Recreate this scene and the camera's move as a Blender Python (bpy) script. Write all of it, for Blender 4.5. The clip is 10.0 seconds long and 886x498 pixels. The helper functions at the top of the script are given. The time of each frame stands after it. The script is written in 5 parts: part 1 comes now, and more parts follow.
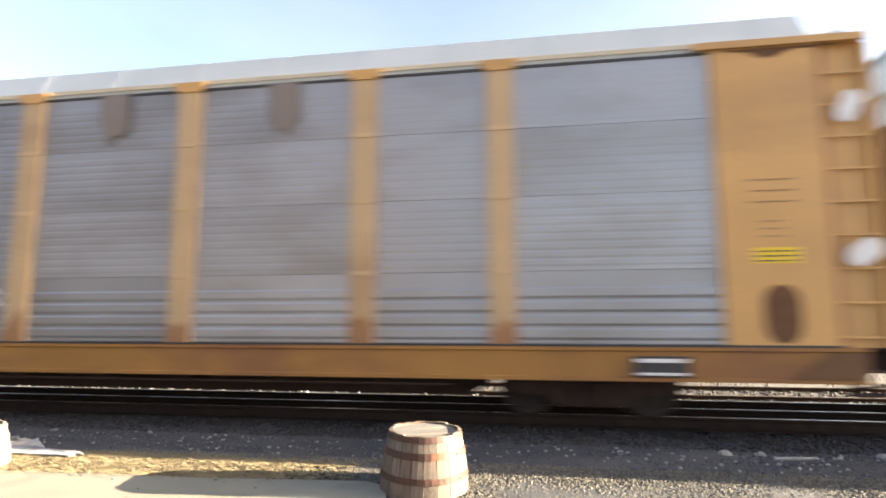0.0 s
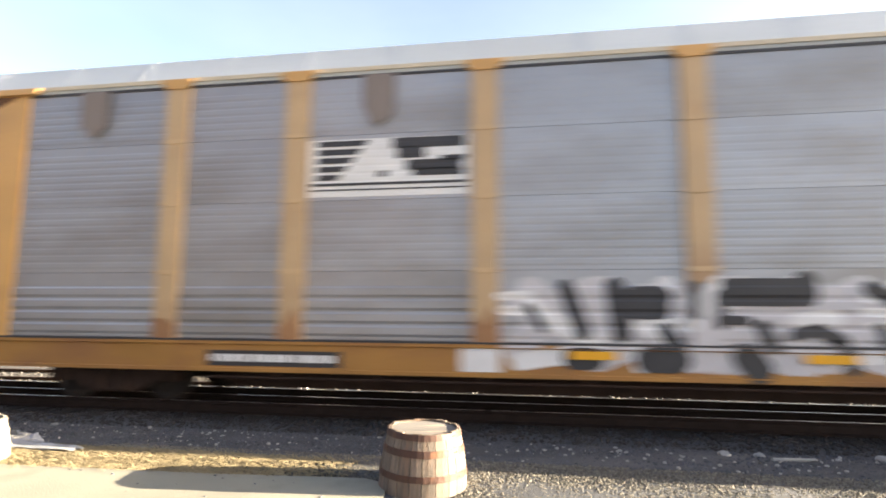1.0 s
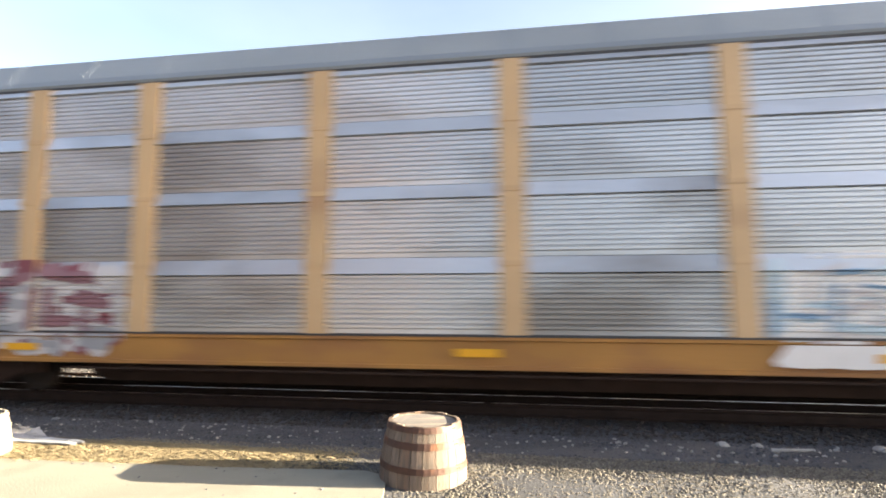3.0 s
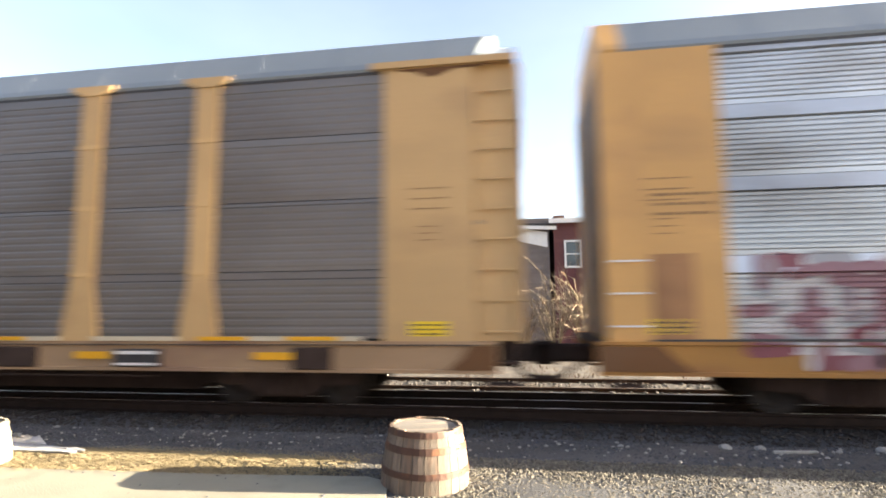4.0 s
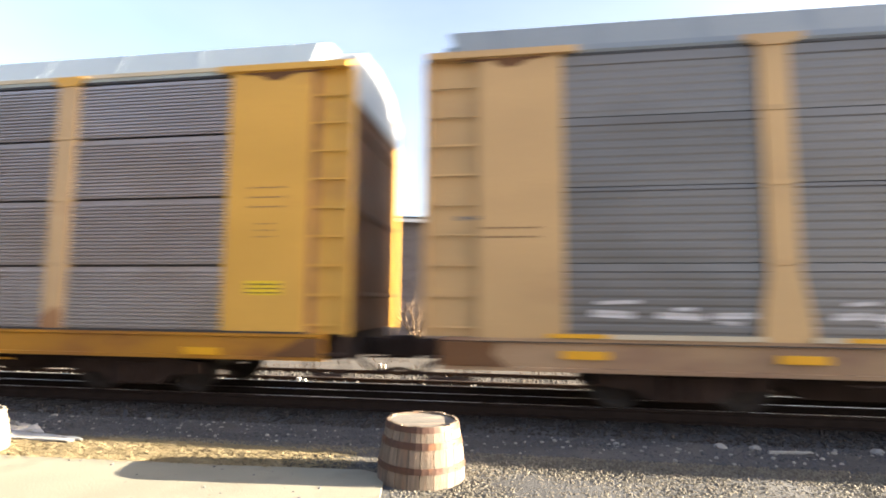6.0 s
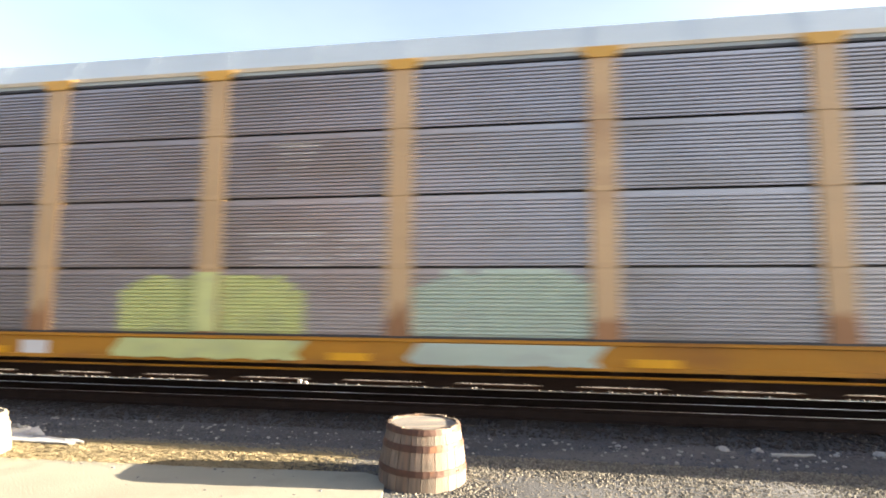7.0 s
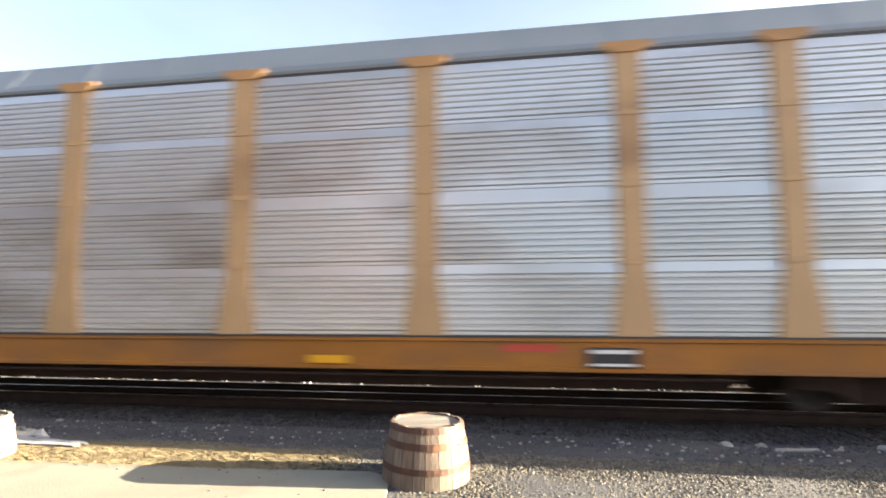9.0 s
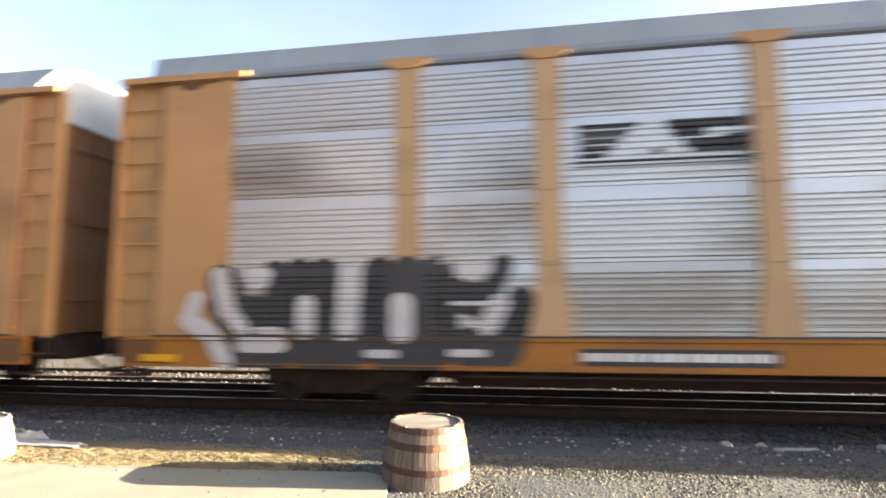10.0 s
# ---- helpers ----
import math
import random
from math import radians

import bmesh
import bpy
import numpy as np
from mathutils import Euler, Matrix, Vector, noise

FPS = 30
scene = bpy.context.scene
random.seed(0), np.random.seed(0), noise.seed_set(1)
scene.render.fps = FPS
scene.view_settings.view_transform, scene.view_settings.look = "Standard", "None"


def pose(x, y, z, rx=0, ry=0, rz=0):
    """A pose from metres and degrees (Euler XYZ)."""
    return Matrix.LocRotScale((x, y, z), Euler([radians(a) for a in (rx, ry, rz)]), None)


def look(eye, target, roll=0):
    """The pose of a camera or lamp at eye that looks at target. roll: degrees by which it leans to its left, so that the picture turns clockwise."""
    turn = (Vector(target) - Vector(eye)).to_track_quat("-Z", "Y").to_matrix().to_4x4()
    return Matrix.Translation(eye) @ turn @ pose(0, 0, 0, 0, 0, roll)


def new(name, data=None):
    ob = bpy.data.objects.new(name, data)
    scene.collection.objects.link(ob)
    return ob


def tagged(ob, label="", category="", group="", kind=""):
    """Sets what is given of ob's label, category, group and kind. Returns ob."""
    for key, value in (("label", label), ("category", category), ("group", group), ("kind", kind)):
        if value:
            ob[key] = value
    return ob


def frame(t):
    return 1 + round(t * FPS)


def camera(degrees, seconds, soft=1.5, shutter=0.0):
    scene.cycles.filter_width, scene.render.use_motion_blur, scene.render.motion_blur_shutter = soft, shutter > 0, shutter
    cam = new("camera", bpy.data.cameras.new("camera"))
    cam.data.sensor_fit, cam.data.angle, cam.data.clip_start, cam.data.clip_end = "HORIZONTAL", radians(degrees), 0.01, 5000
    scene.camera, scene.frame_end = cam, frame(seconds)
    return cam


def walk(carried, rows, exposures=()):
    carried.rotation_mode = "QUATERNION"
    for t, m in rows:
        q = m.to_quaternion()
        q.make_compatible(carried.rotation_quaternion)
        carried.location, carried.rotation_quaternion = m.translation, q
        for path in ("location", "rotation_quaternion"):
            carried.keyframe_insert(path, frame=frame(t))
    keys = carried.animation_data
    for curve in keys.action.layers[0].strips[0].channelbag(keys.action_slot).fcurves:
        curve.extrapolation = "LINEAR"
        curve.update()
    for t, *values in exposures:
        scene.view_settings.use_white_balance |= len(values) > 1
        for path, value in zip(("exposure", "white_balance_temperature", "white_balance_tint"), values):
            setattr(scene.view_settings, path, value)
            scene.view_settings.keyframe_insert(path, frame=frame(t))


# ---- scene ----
# a hand-held camera, nearly still, before a railway line that runs along x; z = 0 is the top of the rails
cam = camera(80.0, 10.0, soft=1.8, shutter=0.55)
walk(cam, [
    (0.0, pose(0, 0, 1.5, 96.813, 0.203, 8.762)),
    (0.5, pose(0, 0, 1.5, 96.766, -0.048, 8.697)),
    (1.0, pose(0, 0, 1.5, 96.613, -0.297, 8.781)),
    (1.5, pose(0, 0, 1.5, 96.436, -0.146, 9.113)),
    (2.0, pose(0, 0, 1.5, 95.775, -0.627, 8.661)),
    (2.5, pose(0, 0, 1.5, 95.694, -0.421, 8.688)),
    (4.0, pose(0, 0, 1.5, 96.356, 0.464, 8.776)),
    (4.5, pose(0, 0, 1.5, 95.977, -0.520, 8.589)),
    (5.0, pose(0, 0, 1.5, 95.814, -0.522, 8.594)),
    (5.5, pose(0, 0, 1.5, 95.763, -0.492, 8.611)),
    (7.0, pose(0, 0, 1.5, 96.101, -0.455, 8.754)),
    (7.5, pose(0, 0, 1.5, 96.013, -0.284, 8.788)),
    (8.0, pose(0, 0, 1.5, 95.942, -0.186, 8.882)),
    (8.5, pose(0, 0, 1.5, 95.922, 0.129, 8.957)),
    (9.0, pose(0, 0, 1.5, 95.940, 0.169, 8.973)),
    (9.5, pose(0, 0, 1.5, 95.949, 0.183, 8.957)),
    (10.0, pose(0, 0, 1.5, 95.993, 0.309, 8.915)),
], exposures=[(0, 3.65, 6850, 13.5), (10, 3.65, 6850, 13.5)])

TRACK_Y = 8.96          # middle of the track
SIDE = 1.5              # half the width of a car
SPEED = 13.5            # metres a second, towards +x
SUN_UP, SUN_AZ = 11.3, 6.15   # degrees above the ground; from +x towards +y

# ---- light ----
world = bpy.data.worlds.new("sky")
scene.world = world
world.use_nodes = True
wn = world.node_tree
sky = wn.nodes.new("ShaderNodeTexSky")
sky.sky_type = "NISHITA"
sky.sun_disc = False
sky.sun_elevation = radians(SUN_UP)
sky.sun_rotation = radians(90 - SUN_AZ)
sky.air_density, sky.dust_density, sky.ozone_density = 0.7, 2.5, 0.8
wn.nodes["Background"].inputs["Strength"].default_value = 0.050
# thin high cloud that whitens the whole sky, a little uneven
wco = wn.nodes.new("ShaderNodeTexCoord")
wmap = wn.nodes.new("ShaderNodeMapping")
wmap.inputs["Scale"].default_value = (1.0, 1.0, 2.6)
wnoise = wn.nodes.new("ShaderNodeTexNoise")
wnoise.inputs["Scale"].default_value, wnoise.inputs["Detail"].default_value = 1.6, 5
wrange = wn.nodes.new("ShaderNodeMapRange")
wrange.inputs[1].default_value, wrange.inputs[2].default_value = 0.35, 0.68
wrange.inputs[3].default_value, wrange.inputs[4].default_value = 0.6, 1.4
veil = wn.nodes.new("ShaderNodeVectorMath")
veil.operation = "SCALE"
veil.inputs[0].default_value = (0.30, 0.30, 0.25)
both = wn.nodes.new("ShaderNodeVectorMath")
both.operation = "ADD"
wn.links.new(wco.outputs["Generated"], wmap.inputs[0])
wn.links.new(wmap.outputs[0], wnoise.inputs["Vector"])
wn.links.new(wnoise.outputs["Fac"], wrange.inputs[0])
wn.links.new(wrange.outputs[0], veil.inputs["Scale"])
wn.links.new(sky.outputs[0], both.inputs[0])
wn.links.new(veil.outputs[0], both.inputs[1])
wn.links.new(both.outputs[0], wn.nodes["Background"].inputs["Color"])
sun = new("sun", bpy.data.lights.new("sun", "SUN"))
sun.data.energy, sun.data.angle, sun.data.color = 5.0, radians(0.27), (1.0, 0.89, 0.67)
ce, az = math.cos(radians(SUN_UP)), radians(SUN_AZ)
sun.matrix_basis = look((60 * ce * math.cos(az), 60 * ce * math.sin(az), 60 * math.sin(radians(SUN_UP))), (0, 0, 0))


# ---- materials ----
def material(name, colour, rough=0.7, metal=0.0, dark=0.7, scale=3.0, stretch=(1, 1, 1), fine=40.0, bump=0.2, spread=0.0,
             stain=None, stain_size=0.8, stain_edge=(0.55, 0.7)):
    """Colour with variation at two scales, grain relief, and stains of a second colour."""
    m = bpy.data.materials.new(name)
    m.use_nodes = True
    t = m.node_tree
    b = t.nodes["Principled BSDF"]
    b.inputs["Metallic"].default_value = metal
    co = t.nodes.new("ShaderNodeTexCoord")
    mp = t.nodes.new("ShaderNodeMapping")
    mp.inputs["Scale"].default_value = stretch
    t.links.new(co.outputs["Object"], mp.inputs[0])
    vec = mp.outputs[0]
    info = t.nodes.new("ShaderNodeObjectInfo")
    add = t.nodes.new("ShaderNodeVectorMath")
    add.operation = "ADD"
    mul = t.nodes.new("ShaderNodeMath")
    mul.operation = "MULTIPLY"
    mul.inputs[1].default_value = 37.0
    t.links.new(info.outputs["Random"], mul.inputs[0])
    t.links.new(vec, add.inputs[0])
    t.links.new(mul.outputs[0], add.inputs[1])
    vec = add.outputs[0]

    def noise_at(s, detail=5):
        n = t.nodes.new("ShaderNodeTexNoise")
        n.inputs["Scale"].default_value = s
        n.inputs["Detail"].default_value = detail
        t.links.new(vec, n.inputs["Vector"])
        return n.outputs["Fac"]

    def mixed(fac, a, c):
        x = t.nodes.new("ShaderNodeMix")
        x.data_type = "RGBA"
        for sock, v in ((x.inputs[0], fac), (x.inputs[6], a), (x.inputs[7], c)):
            if hasattr(v, "links"):
                t.links.new(v, sock)
            else:
                sock.default_value = v
        return x.outputs[2]

    def ramp(fac, lo, hi):
        r = t.nodes.new("ShaderNodeMapRange")
        r.inputs[1].default_value, r.inputs[2].default_value = lo, hi
        t.links.new(fac, r.inputs[0])
        return r.outputs[0]

    base = (*colour, 1)
    deep = (*[c * dark for c in colour], 1)
    col = mixed(ramp(noise_at(scale), 0.35, 0.65), deep, base)
    col = mixed(ramp(noise_at(fine), 0.3, 0.75), mixed(0.5, deep, col), col)
    if stain:
        col = mixed(ramp(noise_at(stain_size, 8), *stain_edge), col, (*stain, 1))
    if spread:
        hs = t.nodes.new("ShaderNodeHueSaturation")
        v = t.nodes.new("ShaderNodeMapRange")
        v.inputs[3].default_value, v.inputs[4].default_value = 1 - spread, 1 + spread
        t.links.new(info.outputs["Random"], v.inputs[0])
        t.links.new(v.outputs[0], hs.inputs["Value"])
        t.links.new(col, hs.inputs["Color"])
        col = hs.outputs[0]
    t.links.new(col, b.inputs["Base Color"])
    rr = t.nodes.new("ShaderNodeMapRange")
    rr.inputs[3].default_value, rr.inputs[4].default_value = rough - 0.1, min(1, rough + 0.12)
    t.links.new(noise_at(scale * 2), rr.inputs[0])
    t.links.new(rr.outputs[0], b.inputs["Roughness"])
    if bump:
        bp = t.nodes.new("ShaderNodeBump")
        bp.inputs["Strength"].default_value = bump
        bp.inputs["Distance"].default_value = 0.01
        t.links.new(noise_at(fine), bp.inputs["Height"])
        t.links.new(bp.outputs[0], b.inputs["Normal"])
    return m


def islands(m, spread):
    """Vary the brightness from loose piece to loose piece of one mesh."""
    t = m.node_tree
    b = t.nodes["Principled BSDF"]
    src = b.inputs["Base Color"].links[0].from_socket
    g = t.nodes.new("ShaderNodeNewGeometry")
    v = t.nodes.new("ShaderNodeMapRange")
    v.inputs[3].default_value, v.inputs[4].default_value = 1 - spread, 1 + spread
    hs = t.nodes.new("ShaderNodeHueSaturation")
    t.links.new(g.outputs["Random Per Island"], v.inputs[0])
    t.links.new(v.outputs[0], hs.inputs["Value"])
    t.links.new(src, hs.inputs["Color"])
    t.links.new(hs.outputs[0], b.inputs["Base Color"])
    return m


STREAK = (0.35, 0.35, 0.9)
RUST = (0.16, 0.075, 0.035)
yellow = material("yellow_car_paint", (0.59, 0.335, 0.115), 0.5, 0, 0.82, 1.2, STREAK, 30, 0.1, 0.06, (0.36, 0.20, 0.08), 0.9, (0.58, 0.78))
yellow_old = material("faded_yellow_paint", (0.53, 0.345, 0.16), 0.55, 0, 0.84, 1.2, STREAK, 30, 0.1, 0.06, (0.34, 0.20, 0.10), 0.9, (0.58, 0.78))
orange_old = material("weathered_orange_paint", (0.45, 0.245, 0.10), 0.55, 0, 0.8, 1.2, STREAK, 30, 0.1, 0.06, RUST, 0.9, (0.58, 0.8))
yellow_new = material("golden_yellow_paint", (0.62, 0.35, 0.065), 0.45, 0, 0.85, 1.2, STREAK, 30, 0.1, 0.05, (0.36, 0.18, 0.05), 0.9, (0.58, 0.78))
galv_b = material("dull_galvanised_steel", (0.37, 0.38, 0.405), 0.48, 0.6, 0.84, 0.9, STREAK, 25, 0.05, 0.05, (0.235, 0.225, 0.22), 1.1, (0.48, 0.76))
galv_c = material("bright_galvanised_steel", (0.535, 0.56, 0.595), 0.36, 0.64, 0.8, 0.9, STREAK, 25, 0.05, 0.10, (0.25, 0.24, 0.235), 0.7, (0.5, 0.68))
galv_d = material("dark_weathered_steel", (0.185, 0.178, 0.178), 0.45, 0.5, 0.82, 0.9, STREAK, 25, 0.05, 0.08, (0.132, 0.124, 0.120), 1.0, (0.48, 0.72))
galv_e = material("perforated_grey_steel", (0.39, 0.385, 0.415), 0.38, 0.6, 0.85, 0.9, STREAK, 25, 0.05, 0.06, (0.28, 0.26, 0.25), 1.1, (0.5, 0.75))
galv_f = material("silvery_galvanised_steel", (0.56, 0.585, 0.615), 0.36, 0.66, 0.85, 0.9, STREAK, 25, 0.05, 0.10, (0.29, 0.262, 0.24), 0.8, (0.5, 0.75))
roof_pale = material("pale_roof_steel", (0.46, 0.495, 0.515), 0.5, 0.1, 0.85, 1.0, (0.3, 1, 1), 20, 0.1, 0.04)
roof_blue = material("pale_blue_roof_steel", (0.40, 0.475, 0.525), 0.5, 0.1, 0.85, 1.0, (0.3, 1, 1), 20, 0.1, 0.04)
roof_grey = material("blue_grey_roof_steel", (0.205, 0.24, 0.275), 0.5, 0.2, 0.85, 1.0, (0.3, 1, 1), 20, 0.1, 0.04)
under = material("black_brown_underframe", (0.058, 0.038, 0.032), 0.85, 0, 0.6, 4, fine=60, bump=0.4)
under.node_tree.nodes["Principled BSDF"].inputs["Specular IOR Level"].default_value = 0.2
steel_wheel = material("worn_wheel_steel", (0.03, 0.022, 0.018), 0.7, 0.2, 0.6, 4)
post_tan = material("tan_post_paint", (0.51, 0.355, 0.20), 0.55, 0, 0.85, 1.2, STREAK, 30, 0.1, 0.06, (0.33, 0.20, 0.11), 0.9, (0.58, 0.78))
post_orange = material("orange_tan_post_paint", (0.44, 0.285, 0.15), 0.55, 0, 0.85, 1.2, STREAK, 30, 0.1, 0.06, RUST, 0.9, (0.6, 0.82))
sill_yellow = material("grimy_yellow_sill_paint", (0.40, 0.205, 0.06), 0.6, 0, 0.72, 1.0, (0.5, 1, 1.2), 30, 0.1, 0, (0.23, 0.11, 0.05), 1.1, (0.45, 0.66))
sill_orange = material("grimy_orange_sill_paint", (0.37, 0.155, 0.032), 0.6, 0, 0.72, 1.0, (0.5, 1, 1.2), 30, 0.1, 0, (0.20, 0.10, 0.045), 1.1, (0.48, 0.7))
sill_pale = material("dirty_cream_sill_paint", (0.40, 0.265, 0.16), 0.65, 0, 0.72, 1.0, (0.5, 1, 1.2), 30, 0.1, 0, (0.22, 0.13, 0.09), 1.3, (0.48, 0.66))
sill_gold = material("grimy_golden_sill_paint", (0.47, 0.22, 0.028), 0.55, 0, 0.75, 1.0, (0.5, 1, 1.2), 30, 0.1, 0, (0.25, 0.11, 0.03), 1.1, (0.5, 0.7))
for m in (sill_yellow, sill_orange, sill_pale, sill_gold):
    m.node_tree.nodes["Principled BSDF"].inputs["Specular IOR Level"].default_value = 0.25
rust = material("rust", RUST, 0.9, 0, 0.6, 6, bump=0.5)
white_paint = material("white_paint", (0.72, 0.72, 0.72), 0.6, 0, 0.85, 3, bump=0.05)
lilac = material("pale_lilac_spray_paint", (0.56, 0.48, 0.56), 0.6, 0, 0.88, 3, bump=0.05)
pale_lilac = material("thin_lilac_spray_paint", (0.42, 0.37, 0.43), 0.6, 0, 0.8, 3, bump=0.05)
black_paint = material("black_paint", (0.035, 0.035, 0.04), 0.55, 0, 0.7, 3, bump=0.05)
grey_paint = material("charcoal_spray_paint", (0.04, 0.04, 0.046), 0.6, 0, 0.7, 3, bump=0.05)
blue_paint = material("blue_paint", (0.045, 0.085, 0.33), 0.5, 0, 0.8, 3, bump=0.05)
sky_paint = material("light_blue_spray_paint", (0.46, 0.58, 0.66), 0.6, 0, 0.85, 3, bump=0.05)
mid_blue = material("washed_blue_spray_paint", (0.22, 0.36, 0.52), 0.6, 0, 0.8, 3, bump=0.05)
red_paint = material("red_panel_paint", (0.50, 0.062, 0.04), 0.55, 0, 0.85, 1.5, STREAK, bump=0.05)
maroon_spray = material("maroon_spray_paint", (0.20, 0.055, 0.075), 0.6, 0, 0.8, 3, bump=0.05)
orange_logo = material("orange_red_paint", (0.62, 0.13, 0.05), 0.55, 0, 0.85, 3, bump=0.05)
lime = material("lime_spray_paint", (0.56, 0.61, 0.27), 0.6, 0, 0.82, 2, (0.8, 1, 1.4), 40, 0.05, 0, (0.40, 0.43, 0.24), 2.2, (0.52, 0.68))
teal = material("pale_teal_spray_paint", (0.46, 0.56, 0.48), 0.6, 0, 0.8, 2, (0.8, 1, 1.4), 40, 0.05, 0, (0.36, 0.40, 0.37), 2.2, (0.54, 0.7))
reflector = material("amber_reflector", (0.72, 0.36, 0.01), 0.3, 0, 0.9, 4, bump=0.0)
label_yellow = material("bright_yellow_decal", (0.75, 0.52, 0.02), 0.5, 0, 0.9, 4, bump=0.0)


# ---- mesh building ----
class Shape:
    def __init__(self):
        self.v, self.f = [], []

    def poly(self, pts):
        n = len(self.v)
        self.v += [tuple(p) for p in pts]
        self.f.append(tuple(range(n, n + len(pts))))
        return self

    def box(self, x0, x1, y0, y1, z0, z1, bevel=0.0):
        """A box; with a bevel its edges along x are cut."""
        if bevel:
            b = bevel
            ring = [(y0 + b, z0), (y1 - b, z0), (y1, z0 + b), (y1, z1 - b), (y1 - b, z1), (y0 + b, z1), (y0, z1 - b), (y0, z0 + b)]
        else:
            ring = [(y0, z0), (y1, z0), (y1, z1), (y0, z1)]
        return self.run(ring, x0, x1)

    def run(self, ring, x0, x1, cap=True):
        """A closed ring of (y, z) drawn out along x."""
        n, k = len(self.v), len(ring)
        self.v += [(x0, y, z) for y, z in ring] + [(x1, y, z) for y, z in ring]
        self.f += [(n + i, n + i + k, n + (i + 1) % k + k, n + (i + 1) % k) for i in range(k)]
        if cap:
            self.f += [tuple(range(n, n + k)), tuple(range(n + 2 * k - 1, n + k - 1, -1))]
        return self

    def slab(self, ring, y0, y1):
        """A closed ring of (x, z) drawn out along y."""
        n, k = len(self.v), len(ring)
        self.v += [(x, y0, z) for x, z in ring] + [(x, y1, z) for x, z in ring]
        self.f += [(n + i, n + (i + 1) % k, n + (i + 1) % k + k, n + i + k) for i in range(k)]
        self.f += [tuple(range(n + k - 1, n - 1, -1)), tuple(range(n + k, n + 2 * k))]
        return self

    def turned(self, rings, sides=24, at=(0, 0), cap=True):
        """Rings of (radius, z) about an upright axis."""
        n = len(self.v)
        for r, z in rings:
            self.v += [(at[0] + r * math.cos(2 * math.pi * i / sides), at[1] + r * math.sin(2 * math.pi * i / sides), z) for i in range(sides)]
        for j in range(len(rings) - 1):
            a, b = n + j * sides, n + (j + 1) * sides
            self.f += [(a + i, a + (i + 1) % sides, b + (i + 1) % sides, b + i) for i in range(sides)]
        if cap:
            self.f += [tuple(range(n + sides - 1, n - 1, -1)), tuple(range(n + (len(rings) - 1) * sides, n + len(rings) * sides))]
        return self

    def tube(self, a, b, r0, r1=None, sides=6):
        a, b = Vector(a), Vector(b)
        d = (b - a).normalized()
        u = d.orthogonal().normalized()
        w = d.cross(u)
        n = len(self.v)
        for p, r in ((a, r0), (b, r0 if r1 is None else r1)):
            self.v += [tuple(p + r * (math.cos(2 * math.pi * i / sides) * u + math.sin(2 * math.pi * i / sides) * w)) for i in range(sides)]
        self.f += [(n + i, n + (i + 1) % sides, n + sides + (i + 1) % sides, n + sides + i) for i in range(sides)]
        self.f += [tuple(range(n + sides - 1, n - 1, -1)), tuple(range(n + sides, n + 2 * sides))]
        return self

    def mesh(self, name, smooth=False):
        me = bpy.data.meshes.new(name)
        me.from_pydata(self.v, [], self.f)
        if smooth:
            me.polygons.foreach_set("use_smooth", [True] * len(me.polygons))
        me.update()
        return me


def part(name, shape, mat, parent=None, label="", at=(0, 0, 0), smooth=False):
    """Link a shape, or a finished mesh, as one mesh object under a thing or part."""
    me = shape.mesh(name, smooth) if isinstance(shape, Shape) else shape
    if not me.materials:
        me.materials.append(mat)
    ob = new(name, me)
    ob.location = at
    if parent:
        ob.parent = parent
    if label:
        ob["label"] = label
    return ob


# ---- the ground ----
def ground_z(y):
    ys = (-400, 4.7, 6.9, 7.25, 7.6, 10.4, 11.6, 14.4, 16, 400)
    zs = (0.115, 0.115, -0.16, -0.22, -0.20, -0.22, -0.38, -0.40, -0.5, -0.5)
    return float(np.interp(y, ys, zs))


ground_mat = material("grey_gravel", (0.054, 0.058, 0.069), 0.95, 0, 0.55, 2.0, fine=55, bump=0.9, stain=(0.070, 0.072, 0.080), stain_size=0.6)
concrete = material("sun_bleached_concrete", (0.222, 0.213, 0.172), 0.9, 0, 0.80, 1.2, fine=60, bump=0.35, stain=(0.172, 0.163, 0.131), stain_size=2.4)
# one gravel in two tones: light and warm for sun, dark and bluish for shade
pebble_mat = islands(material("sun_toned_gravel_stones", (0.128, 0.117, 0.096), 0.9, 0, 0.7, 9, bump=0.3), 0.5)
dark_pebble = islands(material("shade_toned_gravel_stones", (0.064, 0.069, 0.083), 0.9, 0, 0.7, 9, bump=0.3), 0.35)
ballast_mat = islands(material("railway_ballast", (0.075, 0.072, 0.070), 0.95, 0, 0.6, 9, bump=0.3, stain=(0.08, 0.062, 0.05), stain_size=1.6), 0.4)
# darker ballast for the strip round the near rail
near_ballast = islands(material("dark_ballast", (0.036, 0.031, 0.030), 0.9, 0, 0.6, 9, bump=0.3), 0.4)
dry_grass = islands(material("dry_grass", (0.245, 0.195, 0.11), 0.9, 0, 0.7, 6, bump=0.1), 0.22)
pale_stone = material("pale_limestone", (0.27, 0.27, 0.265), 0.9, 0, 0.75, 8, bump=0.5)
dry_earth = material("dry_scrubland", (0.045, 0.037, 0.034), 1.0, 0, 0.6, 0.8, fine=12, bump=0.8, stain=(0.06, 0.05, 0.04), stain_size=1.3, stain_edge=(0.5, 0.62))

